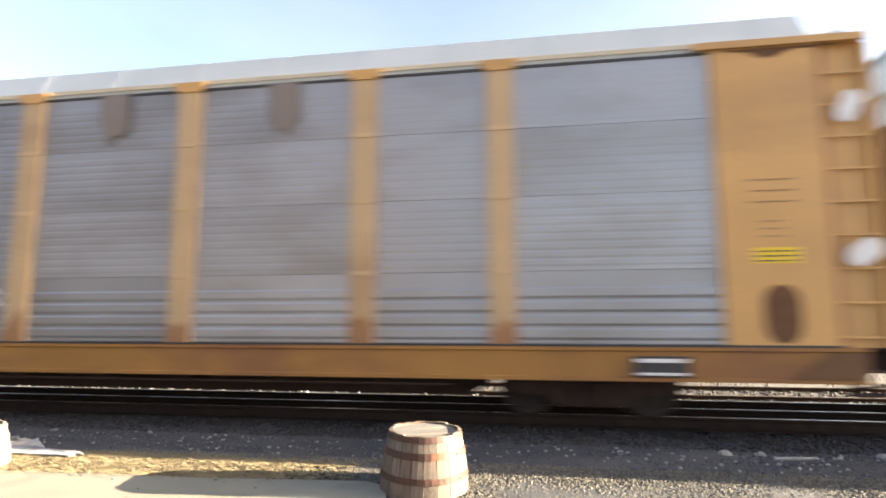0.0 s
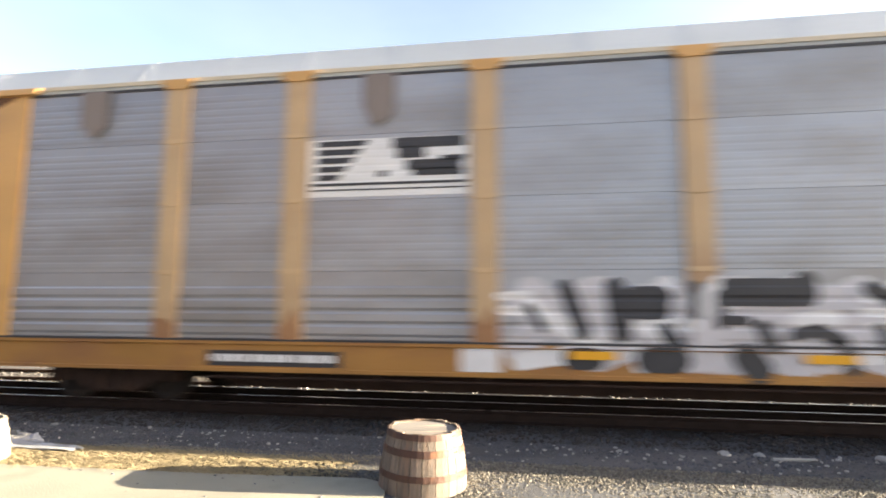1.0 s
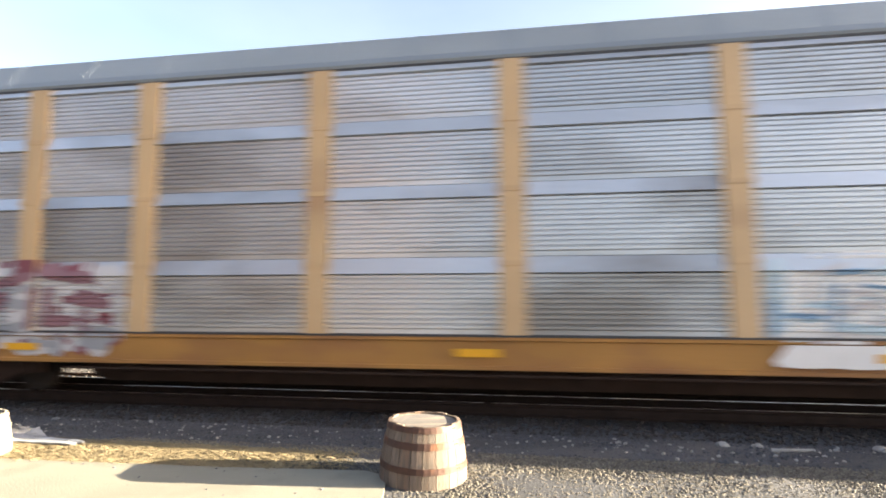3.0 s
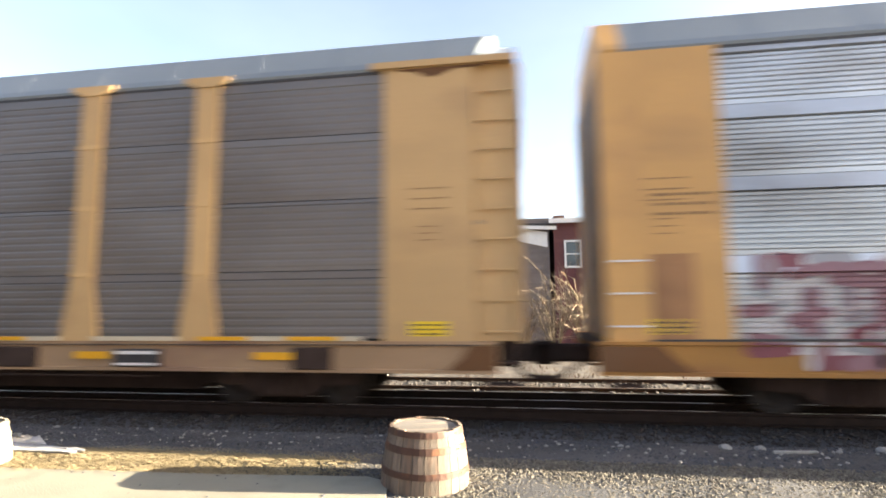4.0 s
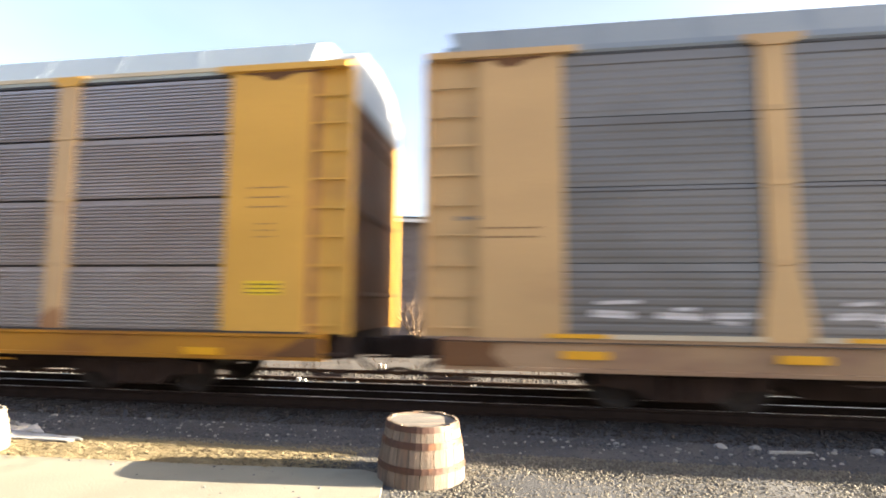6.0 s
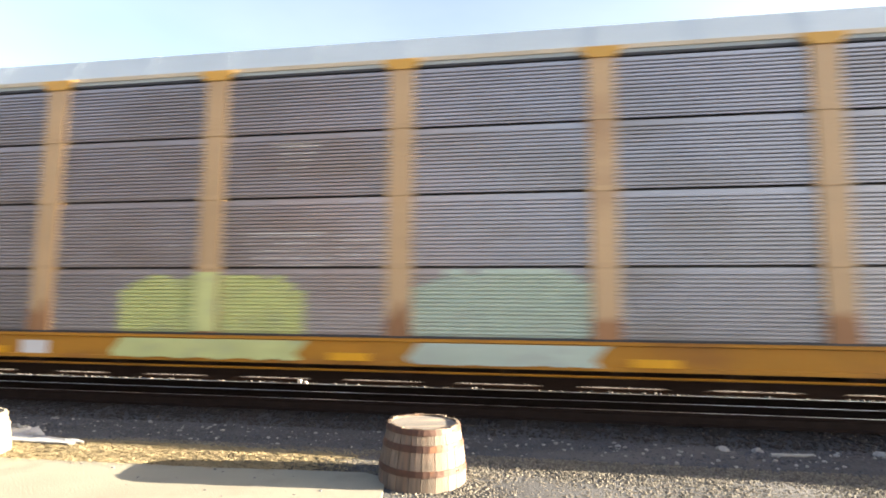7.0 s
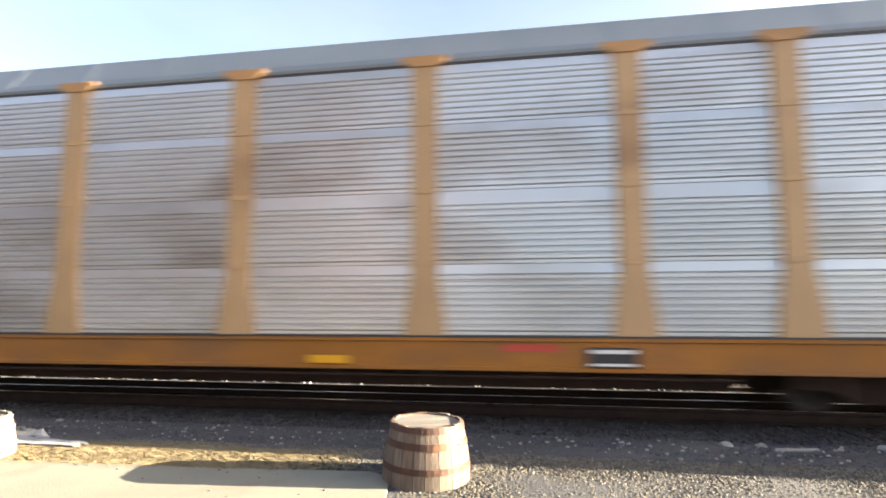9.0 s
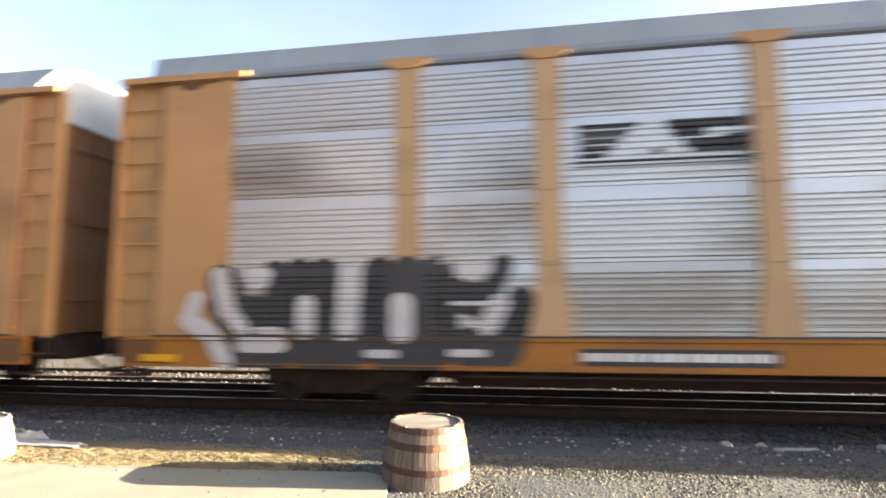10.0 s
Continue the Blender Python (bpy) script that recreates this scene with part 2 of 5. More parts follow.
xs = [-600, -200, -80, -40] + [-20 + 0.5 * i for i in range(81)] + [40, 80, 200, 600]
ys = [-600, -100, -20, -5, 0, 2] + [3 + 0.1 * i for i in range(96)] + [13, 14, 17, 20, 24, 30, 40, 70, 150, 400, 1200]
g = Shape()
for y in ys:
    for x in xs:
        d = 0.014 * noise.noise((x * 1.3, y * 1.3, 0)) if abs(x) <= 20 and 3 < y < 14 else 0
        g.v.append((x, y, ground_z(y) + d))
w = len(xs)
g.f = [(j * w + i, j * w + i + 1, (j + 1) * w + i + 1, (j + 1) * w + i) for j in range(len(ys) - 1) for i in range(w - 1)]
ground = part("ground", g, ground_mat, smooth=True)
ground.data.materials.append(dry_earth)
for f in ground.data.polygons:
    f.material_index = 1 if f.center.y > 10.6 else 0
tagged(ground, "grey gravel ground that runs to the railway and on to scrubland", "ground", kind="structure")

slab = Shape()
edge = [(-14, 4.10), (-9, 4.14), (-4.7, 4.17), (-3.9, 4.20), (-3.2, 4.23), (-2.5, 4.25), (-1.9, 4.30), (-1.3, 4.34), (-1.1, 4.24), (-0.98, 3.6), (-0.8, 2.0), (-0.8, -6), (-14, -6)]
n = len(edge)
slab.v = [(x, y, 0.137) for x, y in edge] + [(x, y, 0.05) for x, y in edge]
slab.f = [tuple(range(n))[::-1]] + [(i, (i + 1) % n, n + (i + 1) % n, n + i) for i in range(n)]
tagged(part("pavement", slab, concrete), "sun-bleached pale concrete apron with a broken edge", "pavement", kind="structure")


# ---- stones and grass ----
def pebbles(name, count, x0, x1, y0, y1, r0, r1, mat, label, keep=None, seed=1, lift=0.2):
    rng = np.random.default_rng(seed)
    p = (1 + 5 ** 0.5) / 2
    ico = np.array([(-1, p, 0), (1, p, 0), (-1, -p, 0), (1, -p, 0), (0, -1, p), (0, 1, p), (0, -1, -p), (0, 1, -p), (p, 0, -1), (p, 0, 1), (-p, 0, -1), (-p, 0, 1)]) / 1.9
    tri = np.array([(0, 11, 5), (0, 5, 1), (0, 1, 7), (0, 7, 10), (0, 10, 11), (1, 5, 9), (5, 11, 4), (11, 10, 2), (10, 7, 6), (7, 1, 8), (3, 9, 4), (3, 4, 2), (3, 2, 6),
                    (3, 6, 8), (3, 8, 9), (4, 9, 5), (2, 4, 11), (6, 2, 10), (8, 6, 7), (9, 8, 1)])
    v, f, k = [], [], 0
    while k < count:
        x, y = rng.uniform(x0, x1), rng.uniform(y0, y1)
        if keep and not keep(x, y):
            count -= 1
            continue
        r = r0 + (r1 - r0) * rng.random() ** 2.2
        a = rng.uniform(0, 6.28)
        s = np.array([rng.uniform(0.75, 1.3), rng.uniform(0.75, 1.2), rng.uniform(0.5, 0.85)]) * r
        q = ico * rng.uniform(0.75, 1.15, (12, 1)) * s
        c, d = math.cos(a), math.sin(a)
        q = np.stack([q[:, 0] * c - q[:, 1] * d + x, q[:, 0] * d + q[:, 1] * c + y, q[:, 2] + ground_z(y) + r * lift], 1)
        v.append(q)
        f.append(tri + 12 * k)
        k += 1
    me = bpy.data.meshes.new(name)
    me.from_pydata(np.concatenate(v).tolist(), [], np.concatenate(f).tolist())
    me.update()
    return tagged(part(name, me, mat), label, name.replace("_", " "), kind="stuff")


def off_slab(x, y):
    return not (x < -1.0 and y < np.interp(x, [e[0] for e in edge[:9]], [e[1] for e in edge[:9]]) - 0.05)


pebbles("gravel", 64000, -4.4, 4.2, 3.3, 5.4, 0.0045, 0.0135, pebble_mat, "loose grey and tan gravel stones on the ground", off_slab, 2)
pebbles("gravel", 15000, -0.9, 6.5, -2.5, 3.4, 0.006, 0.02, pebble_mat, "sparse loose gravel on packed ground", lambda x, y: (math.sin(x * 91.7 + y * 47.3) * 43758.5) % 1 < (y + 2.5) / 6 and off_slab(x, y) and x > np.interp(y, [-6, 2, 3.6], [-0.8, -0.8, -0.98]), 33)
pebbles("grit", 900, -4.6, -0.9, 3.3, 4.3, 0.003, 0.011, pebble_mat, "scattered grit on the concrete", lambda x, y: not off_slab(x, y), 31, 1.6)
pebbles("grit", 320, -5.6, -0.9, 2.6, 4.35, 0.004, 0.014, dark_pebble, "dark grit and crumbs on the concrete", lambda x, y: not off_slab(x, y), 32, 1.6)
pebbles("gravel", 10000, -10, 7.5, 5.3, 7.3, 0.008, 0.022, dark_pebble, "loose gravel stones beside the track, coloured dark grey for the train's shade", None, 3)
pebbles("ballast", 9000, -14, 9, 7.2, 8.5, 0.015, 0.036, near_ballast, "dark ballast round the near rail", None, 4, 0.3)
pebbles("ballast", 7500, -14, 9, 8.4, 11.0, 0.022, 0.055, ballast_mat, "pale crushed stone ballast of the track", None, 14, 0.35)
pebbles("ballast", 5200, -16, 10, 11.2, 14.6, 0.022, 0.055, ballast_mat, "pale crushed stone ballast of the second track", None, 15, 0.3)
pebbles("stone_chips", 420, -9, 7, 5.4, 6.95, 0.007, 0.026, pale_stone, "pale stone chips scattered over dark gravel", None, 16, 0.5)

rng = random.Random(7)
straw = Shape()
for i in range(30000):
    x = -6.4 + 5.0 * rng.random() ** 0.9
    y = rng.uniform(4.12, 4.98)
    thin = (x + 3.2) / 1.8
    if thin > rng.random() or not off_slab(x, y - 0.04):
        continue
    a, l, h = rng.uniform(0, 6.28), rng.uniform(0.04, 0.13), rng.uniform(0.002, 0.028)
    dx, dy = math.cos(a) * l, math.sin(a) * l
    z = ground_z(y) + 0.012
    straw.poly([(x, y, z), (x + 0.011 * math.sin(a), y - 0.011 * math.cos(a), z + 0.004), (x + dx, y + dy, z + h)])
tagged(part("dry_grass", straw, dry_grass), "trampled straw-coloured dry grass beside the concrete", "grass", kind="stuff")


def rock(x, y, r, squash=0.7, seed=1, label="pale limestone lump lying on dark gravel"):
    bm = bmesh.new()
    bmesh.ops.create_icosphere(bm, subdivisions=2, radius=r)
    for vert in bm.verts:
        k = 1 + 0.35 * noise.noise(vert.co / r * 1.1 + Vector((seed * 7.3, 0, 0)))
        vert.co = Vector((vert.co.x * 1.2 * k, vert.co.y * k, vert.co.z * squash * k))
    me = bpy.data.meshes.new("rock")
    bm.to_mesh(me)
    bm.free()
    return tagged(part("rock", me, pale_stone, at=(x, y, ground_z(y) + r * squash * 0.55)), label, "rock", group="pale rocks beside the track")


for i, (x, y, r) in enumerate(((2.21, 6.62, 0.075), (2.60, 6.68, 0.06), (3.92, 6.8, 0.07), (1.05, 6.55, 0.04), (1.12, 6.5, 0.03), (3.38, 6.62, 0.035), (4.3, 6.4, 0.045), (-2.6, 6.5, 0.028),
                               (-5.2, 6.9, 0.035), (-6.6, 6.8, 0.04), (-1.9, 6.9, 0.028), (1.6, 6.1, 0.024), (0.2, 6.4, 0.026), (-0.1, 6.2, 0.022), (2.5, 6.0, 0.026),
                               (0.35, 6.6, 0.03), (0.5, 6.55, 0.025), (1.9, 6.3, 0.02), (3.0, 6.1, 0.028), (-3.4, 6.3, 0.022), (-4.1, 6.6, 0.026))):
    rock(x, y, r * 0.8, 0.7, i)
stick = Shape()
stick.tube((2.62, 6.40, -0.085), (3.0, 6.45, -0.085), 0.022, 0.018, 7).tube((2.98, 6.448, -0.085), (3.08, 6.47, -0.08), 0.018, 0.012, 7)
tagged(part("stick", stick, pale_stone), "pale weathered stick lying on the gravel", "stick")

# crumpled white sheets by the far barrel
lilac_sheet = material("grey_white_plastic", (0.36, 0.37, 0.39), 0.5, 0, 0.85, 5, bump=0.2)
sheet = Shape()
nx, ny = 22, 12
for layer in (0, 1):
    for j in range(ny):
        for i in range(nx):
            u, s = i / (nx - 1), j / (ny - 1)
            x = -6.3 + 2.0 * u + 0.12 * noise.noise((u * 4, s * 4, 3))
            y = 4.64 + (0.52 - 0.38 * u) * s + 0.08 * noise.noise((u * 5, s * 3, 9))
            z = ground_z(y) + 0.035 + 0.02 * (1 - u) * s + 0.02 * abs(noise.noise((u * 6, s * 5, 1))) - 0.012 * layer
            sheet.v.append((x, y, z))
for layer in (0, 1):
    o = layer * nx * ny
    for j in range(ny - 1):
        for i in range(nx - 1):
            q = (o + j * nx + i, o + j * nx + i + 1, o + (j + 1) * nx + i + 1, o + (j + 1) * nx + i)
            sheet.f.append(q if layer == 0 else q[::-1])
tagged(part("plastic_sheet", sheet, lilac_sheet, smooth=True), "crumpled white plastic sheet lying on the gravel", "plastic sheet")
fold = Shape()
n1 = 9
for layer in (0, 1):
    for j in range(n1):
        for i in range(n1):
            u, s = i / (n1 - 1), j / (n1 - 1)
            wide = 1 - 0.85 * s
            x = -5.66 + 0.62 * u * wide + 0.34 * s
            y = 4.86 + 0.22 * u + 0.10 * noise.noise((u * 4, s * 4, 5))
            fold.v.append((x, y + 0.1 * s, ground_z(y) + 0.03 + 0.11 * s * (1 - 0.6 * u) + 0.03 * noise.noise((u * 5, s * 5, 2)) - 0.008 * layer))
for layer in (0, 1):
    o = layer * n1 * n1
    for j in range(n1 - 1):
        for i in range(n1 - 1):
            q = (o + j * n1 + i, o + j * n1 + i + 1, o + (j + 1) * n1 + i + 1, o + (j + 1) * n1 + i)
            fold.f.append(q if layer == 0 else q[::-1])
tagged(part("plastic_sheet", fold, lilac_sheet, smooth=True), "folded grey-white plastic sheet heaped beside the barrel", "plastic sheet")

# ---- barrels ----
oak = material("weathered_oak", (0.165, 0.127, 0.10), 0.75, 0, 0.5, 5, (6, 6, 0.7), 30, 0.4, 0.38, (0.16, 0.10, 0.07), 2.5)
oak_head = material("bleached_oak", (0.15, 0.14, 0.13), 0.8, 0, 0.75, 5, (1, 8, 6), 30, 0.3, 0.12, (0.30, 0.22, 0.16), 3.0)
oak_pale = material("sun_bleached_oak", (0.18, 0.167, 0.14), 0.8, 0, 0.8, 5, (6, 6, 0.7), 30, 0.3, 0.1)
hoop_pale = material("galvanised_hoop", (0.22, 0.19, 0.15), 0.5, 0.3, 0.7, 8, bump=0.2)
hoop_mat = material("rusty_hoop_iron", (0.085, 0.045, 0.035), 0.6, 0.5, 0.6, 8, bump=0.3, stain=(0.14, 0.06, 0.03), stain_size=6)


def barrel(x, y, z, h, turn, label, wood=oak, iron=hoop_mat):
    """Half an oak barrel that stands on its cut end: staves, hoops and head boards."""
    ob = new("half_barrel")
    ob.matrix_basis = pose(x, y, z, 0.8, 1.0, turn)
    top, low = 0.287, 0.352

    def rad(s):
        return top + (low - top) * math.sin(math.pi / 2 * (1 - s)) ** 1.0

    count = 20
    r = random.Random(5)
    widths = [r.uniform(0.75, 1.25) for _ in range(count)]
    total, a = sum(widths), 0
    for wd in widths:
        a0, a1 = a + 0.006, a + 2 * math.pi * wd / total - 0.006
        a = a1 + 0.006
        s = Shape()
        rows = [i / 7 for i in range(8)]
        drop = r.uniform(-0.006, 0.006)
        for lvl in rows:
            for rr in (rad(lvl), rad(lvl) - 0.024):
                for k in range(3):
                    g_ = a0 + (a1 - a0) * k / 2
                    s.v.append((rr * math.cos(g_), rr * math.sin(g_), lvl * h + (drop if lvl == 1 else 0)))
        for j in range(7):
            o, q = j * 6, (j + 1) * 6
            s.f += [(o, o + 1, q + 1, q), (o + 1, o + 2, q + 2, q + 1), (o + 4, o + 3, q + 3, q + 4), (o + 5, o + 4, q + 4, q + 5), (o + 3, o, q, q + 3), (o + 2, o + 5, q + 5, q + 2)]
        s.f += [(0, 3, 4, 1), (1, 4, 5, 2), (42, 43, 46, 45), (43, 44, 47, 46)]
        part("stave", s, wood, ob)
    for lo, hi in ((0.90, 0.995), (0.64, 0.75), (0.26, 0.36)):
        s = Shape()
        s.turned([(rad(lo) + 0.001, lo * h), (rad(lo) + 0.006, lo * h), (rad(hi) + 0.006, hi * h), (rad(hi) + 0.001, hi * h)], 40, cap=False)
        hoop = part("hoop", s, iron, ob)
        for k in range(2):
            rv = Shape()
            g_ = -0.9 + 0.07 * k
            rr = rad((lo + hi) / 2) + 0.006
            rv.tube((rr * math.cos(g_), rr * math.sin(g_), (lo + hi) / 2 * h), ((rr + 0.004) * math.cos(g_), (rr + 0.004) * math.sin(g_), (lo + hi) / 2 * h), 0.006, 0.004, 6)
            part("rivet", rv, iron, hoop)
    rin, zt = top - 0.027, h - 0.013
    bands = [-1, -0.68, -0.3, 0.08, 0.42, 0.75, 1]
    for b0, b1 in zip(bands, bands[1:]):
        lo, hi = b0 * rin + 0.0015, b1 * rin - 0.0015
        pts = []
        for k in range(7):
            yy = lo + (hi - lo) * k / 6
            pts.append((math.sqrt(max(rin * rin - yy * yy, 0)), yy))
        ring = pts + [(-px, py) for px, py in reversed(pts)]
        ring = [p for i, p in enumerate(ring) if i == 0 or (abs(p[0] - ring[i - 1][0]) + abs(p[1] - ring[i - 1][1])) > 1e-4]
        s = Shape()
        m_ = len(ring)
        s.v = [(px, py, zt) for px, py in ring] + [(px, py, zt - 0.02) for px, py in ring]
        s.f = [tuple(range(m_)), tuple(range(2 * m_ - 1, m_ - 1, -1))] + [((i + 1) % m_, i, m_ + i, m_ + (i + 1) % m_) for i in range(m_)]
        part("head_board", s, oak_head, ob)
    return tagged(ob, label, "barrel", group="half barrels by the track")


barrel(-0.825, 4.33, 0.115, 0.452, 20, "upturned weathered oak half barrel with rusty hoops on gravel")
barrel(-5.02, 4.20, 0.125, 0.37, 100, "sun-bleached pale half barrel standing on the concrete edge", oak_pale, hoop_pale)

# ---- track ----
rail_mat = material("rusty_rail_steel", (0.030, 0.021, 0.018), 0.8, 0.0, 0.7, 5, bump=0.3)
rail_mat.node_tree.nodes["Principled BSDF"].inputs["Specular IOR Level"].default_value = 0.1
rusty_rail = material("brown_rusted_rail", (0.05, 0.028, 0.02), 0.85, 0, 0.7, 5, bump=0.3)
rail_top = material("polished_rail_head", (0.80, 0.74, 0.66), 0.3, 0.9, 0.85, 3, (0.1, 1, 1), bump=0.0)
tie_mat = material("creosoted_tie_wood", (0.02, 0.016, 0.014), 0.9, 0, 0.6, 5, (1, 6, 6), 30, 0.5, 0.2)
track = new("track")
tagged(track, "single railway track with rusty rails on wooden ties", "railway track", kind="structure")
prof = [(-0.07, -0.178), (0.07, -0.178), (0.07, -0.168), (0.014, -0.145), (0.010, -0.05), (0.035, -0.035), (0.036, -0.008), (0.028, 0.0), (-0.028, 0.0), (-0.036, -0.008), (-0.035, -0.035), (-0.010, -0.05), (-0.014, -0.145), (-0.07, -0.168)]
for y in (TRACK_Y - 0.752, TRACK_Y + 0.752):
    rail = part("rail", Shape().run([(py, pz) for py, pz in prof][::-1], -300, 300), rail_mat, track, at=(0, y, 0))
    part("rail_head", Shape().run([(0.012, 0.0005), (-0.012, 0.0005), (-0.012, 0.0022), (0.012, 0.0022)], -300, 300), rail_top, rail, "polished running surface")
spare = part("spare_rail", Shape().run([(py * 0.8, pz) for py, pz in prof][::-1], -300, 300), rail_mat, track, "worn guard rail lying between the running rails", at=(0, TRACK_Y + 0.12, -0.03))
part("rail_head", Shape().run([(0.010, 0.0005), (-0.010, 0.0005), (-0.010, 0.0022), (0.010, 0.0022)], -300, 300), rail_top, spare, "polished running surface")
tie = Shape().box(-0.11, 0.11, -1.28, 1.28, -0.33, -0.185, 0.01).mesh("tie")
for i in range(70):
    ob = part("tie", tie, tie_mat, track, at=(-26 + 0.56 * i + rng.uniform(-0.03, 0.03), TRACK_Y + rng.uniform(-0.05, 0.05), rng.uniform(-0.008, 0.004)))
    ob.rotation_euler[2] = rng.uniform(-0.012, 0.012)
second = new("track")
tagged(second, "second railway track with rusty rails in pale ballast", "railway track", kind="structure")
for y in (12.35, 13.85):
    rail = part("rail", Shape().run([(py, pz) for py, pz in prof][::-1], -300, 300), rusty_rail, second, at=(0, y, -0.29))
    part("rail_head", Shape().run([(0.033, 0.0005), (-0.033, 0.0005), (-0.033, 0.0022), (0.033, 0.0022)], -300, 300), rusty_rail, rail)
for i in range(60):
    part("tie", tie, tie_mat, second, at=(-24 + 0.57 * i + rng.uniform(-0.03, 0.03), 13.1 + rng.uniform(-0.06, 0.06), -0.2 + rng.uniform(-0.01, 0.006))).rotation_euler[2] = rng.uniform(-0.015, 0.015)

# ---- the train ----
HALF = 14.15
END = {1: (12.25, 13.6, 14.26), -1: (12.15, 13.2, 13.76)}    # screen edge, ladder bay and end, at the head and the tail
POSTS = (-9.35, -7.3, -4.4, -1.5, 1.5, 4.4, 7.3, 9.35)
EDGE = 12.25
ROWS = (1.065, 2.07, 3.14, 4.15, 5.08)
ROWS_C = (1.065, 2.165, 3.235, 4.245, 5.08)
end_brown = material("dark_brown_end_paint", (0.18, 0.088, 0.04), 0.7, 0, 0.75, 2, STREAK, 30, 0.2, 0, (0.14, 0.09, 0.06), 1.0, (0.5, 0.72))
end_brown.node_tree.nodes["Principled BSDF"].inputs["Specular IOR Level"].default_value = 0.2
old_zinc = material("grimy_zinc_end", (0.27, 0.245, 0.215), 0.75, 0, 0.7, 2, STREAK, 30, 0.2, 0, (0.14, 0.11, 0.09), 1.0, (0.5, 0.7))
stencil_brown = material("worn_stencil_paint", (0.26, 0.15, 0.07), 0.7, 0, 0.8, 4, bump=0.05)
eave_cream = material("cream_eave_paint", (0.55, 0.48, 0.36), 0.6, 0, 0.85, 2, bump=0.05)
brown_primer = material("brown_primer_paint", (0.36, 0.185, 0.085), 0.7, 0, 0.75, 2, STREAK, 30, 0.1, 0, RUST, 1.2, (0.5, 0.75))
navy = material("dark_blue_spray", (0.05, 0.055, 0.12), 0.6, 0, 0.8, 4, bump=0.05)
lilac_grey = material("pale_grey_spray_paint", (0.52, 0.51, 0.53), 0.6, 0, 0.85, 3, bump=0.05)
steel_spray = material("thin_grey_spray_paint", (0.30, 0.31, 0.34), 0.6, 0, 0.85, 3, bump=0.05)
dull_maroon = material("dull_maroon_spray_paint", (0.25, 0.13, 0.16), 0.6, 0, 0.8, 3, bump=0.05)
moving = []     # (thing, x of its middle at the start)
wheels = []     # wheelsets


def rib_line(height, pitch, depth, flat_low, flat_high, tilt=0.0):
    """The upright section of a ribbed panel: (y, z) from its foot to its head, ribs towards -y."""
    line = [(0.0, 0.0), (0.0, flat_low)]
    z = flat_low
    while z + pitch <= height - flat_high:
        line += [(0.0, z + pitch * 0.08), (-depth, z + pitch * 0.30), (-depth, z + pitch * 0.80), (0.0, z + pitch * 0.95)]
        z += pitch
    if tilt:
        line += [(-tilt, z + 0.012), (-0.004, height - 0.004)]
    line.append((0.0, height))
    return line


def corrugated(width, height, *ribs):
    """A steel panel with ribs along x; its face looks to -y, and it stands on z = 0."""
    line = rib_line(height, *ribs)
    s = Shape()
    k = len(line)
    for x in (-width / 2, width / 2):
        s.v += [(x, y, zz) for y, zz in line]
    s.f = [(i, i + k, i + 1 + k, i + 1) for i in range(k - 1)]
    o = len(s.v)
    s.v += [(x, 0.03, zz) for x in (-width / 2, width / 2) for zz in (0.0, height)]
    s.f += [(o, o + 1, o + 3, o + 2), (0, o, o + 2, k), (k - 1, 2 * k - 1, o + 3, o + 1)]
    return s.mesh("screen_panel")


STYLES = {
    # screen, posts and sill, roof, rib pitch, rib depth, flat strip low and high, post flare, cap, seam
    "B": dict(screen=galv_b, sill=sill_yellow, post=post_tan, paint=yellow, roof=roof_pale, pitch=0.118, depth=0.0032, low=0.05, high=0.05, flare=0.0, cap=0.28, tilt=0.0, seam=0.006, eave=white_paint),
    "C": dict(screen=galv_c, sill=sill_yellow, post=post_tan, paint=yellow, roof=roof_grey, pitch=0.072, depth=0.021, low=0.06, high=0.19, flare=0.0, cap=0.0, tilt=0.06, seam=0.006, eave=None),
    "D": dict(screen=galv_d, sill=sill_pale, post=yellow_old, paint=yellow_old, roof=roof_grey, pitch=0.118, depth=0.006, low=0.05, high=0.06, flare=0.14, cap=0.38, tilt=0.012, seam=0.012, eave=None),
    "E": dict(screen=galv_e, sill=sill_gold, post=post_tan, paint=yellow_new, roof=roof_blue, pitch=0.056, depth=0.029, low=0.02, high=0.02, flare=0.0, cap=0.28, tilt=0.0, seam=0.042, eave=white_paint),
    "F": dict(screen=galv_f, sill=sill_orange, post=post_orange, paint=orange_old, roof=roof_grey, pitch=0.090, depth=0.020, low=0.04, high=0.13, flare=0.12, cap=0.34, tilt=0.016, seam=0.008, eave=None),
}


def style_rows(style):
    return ROWS_C if style == "C" else ROWS


def ribs_of(style, r0):
    st = STYLES[style]
    if style == "B" and r0 == ROWS[0]:
        return 0.19, 0.014, 0.03, 0.03
    high = 0.10 if style == "C" and r0 > 4.2 else st["high"]
    return st["pitch"], st["depth"], st["low"], high, st["tilt"]


car_style = {}      # thing's name: its style
sections = {}       # style: bands (z, z, y, y) of the painted side between the posts


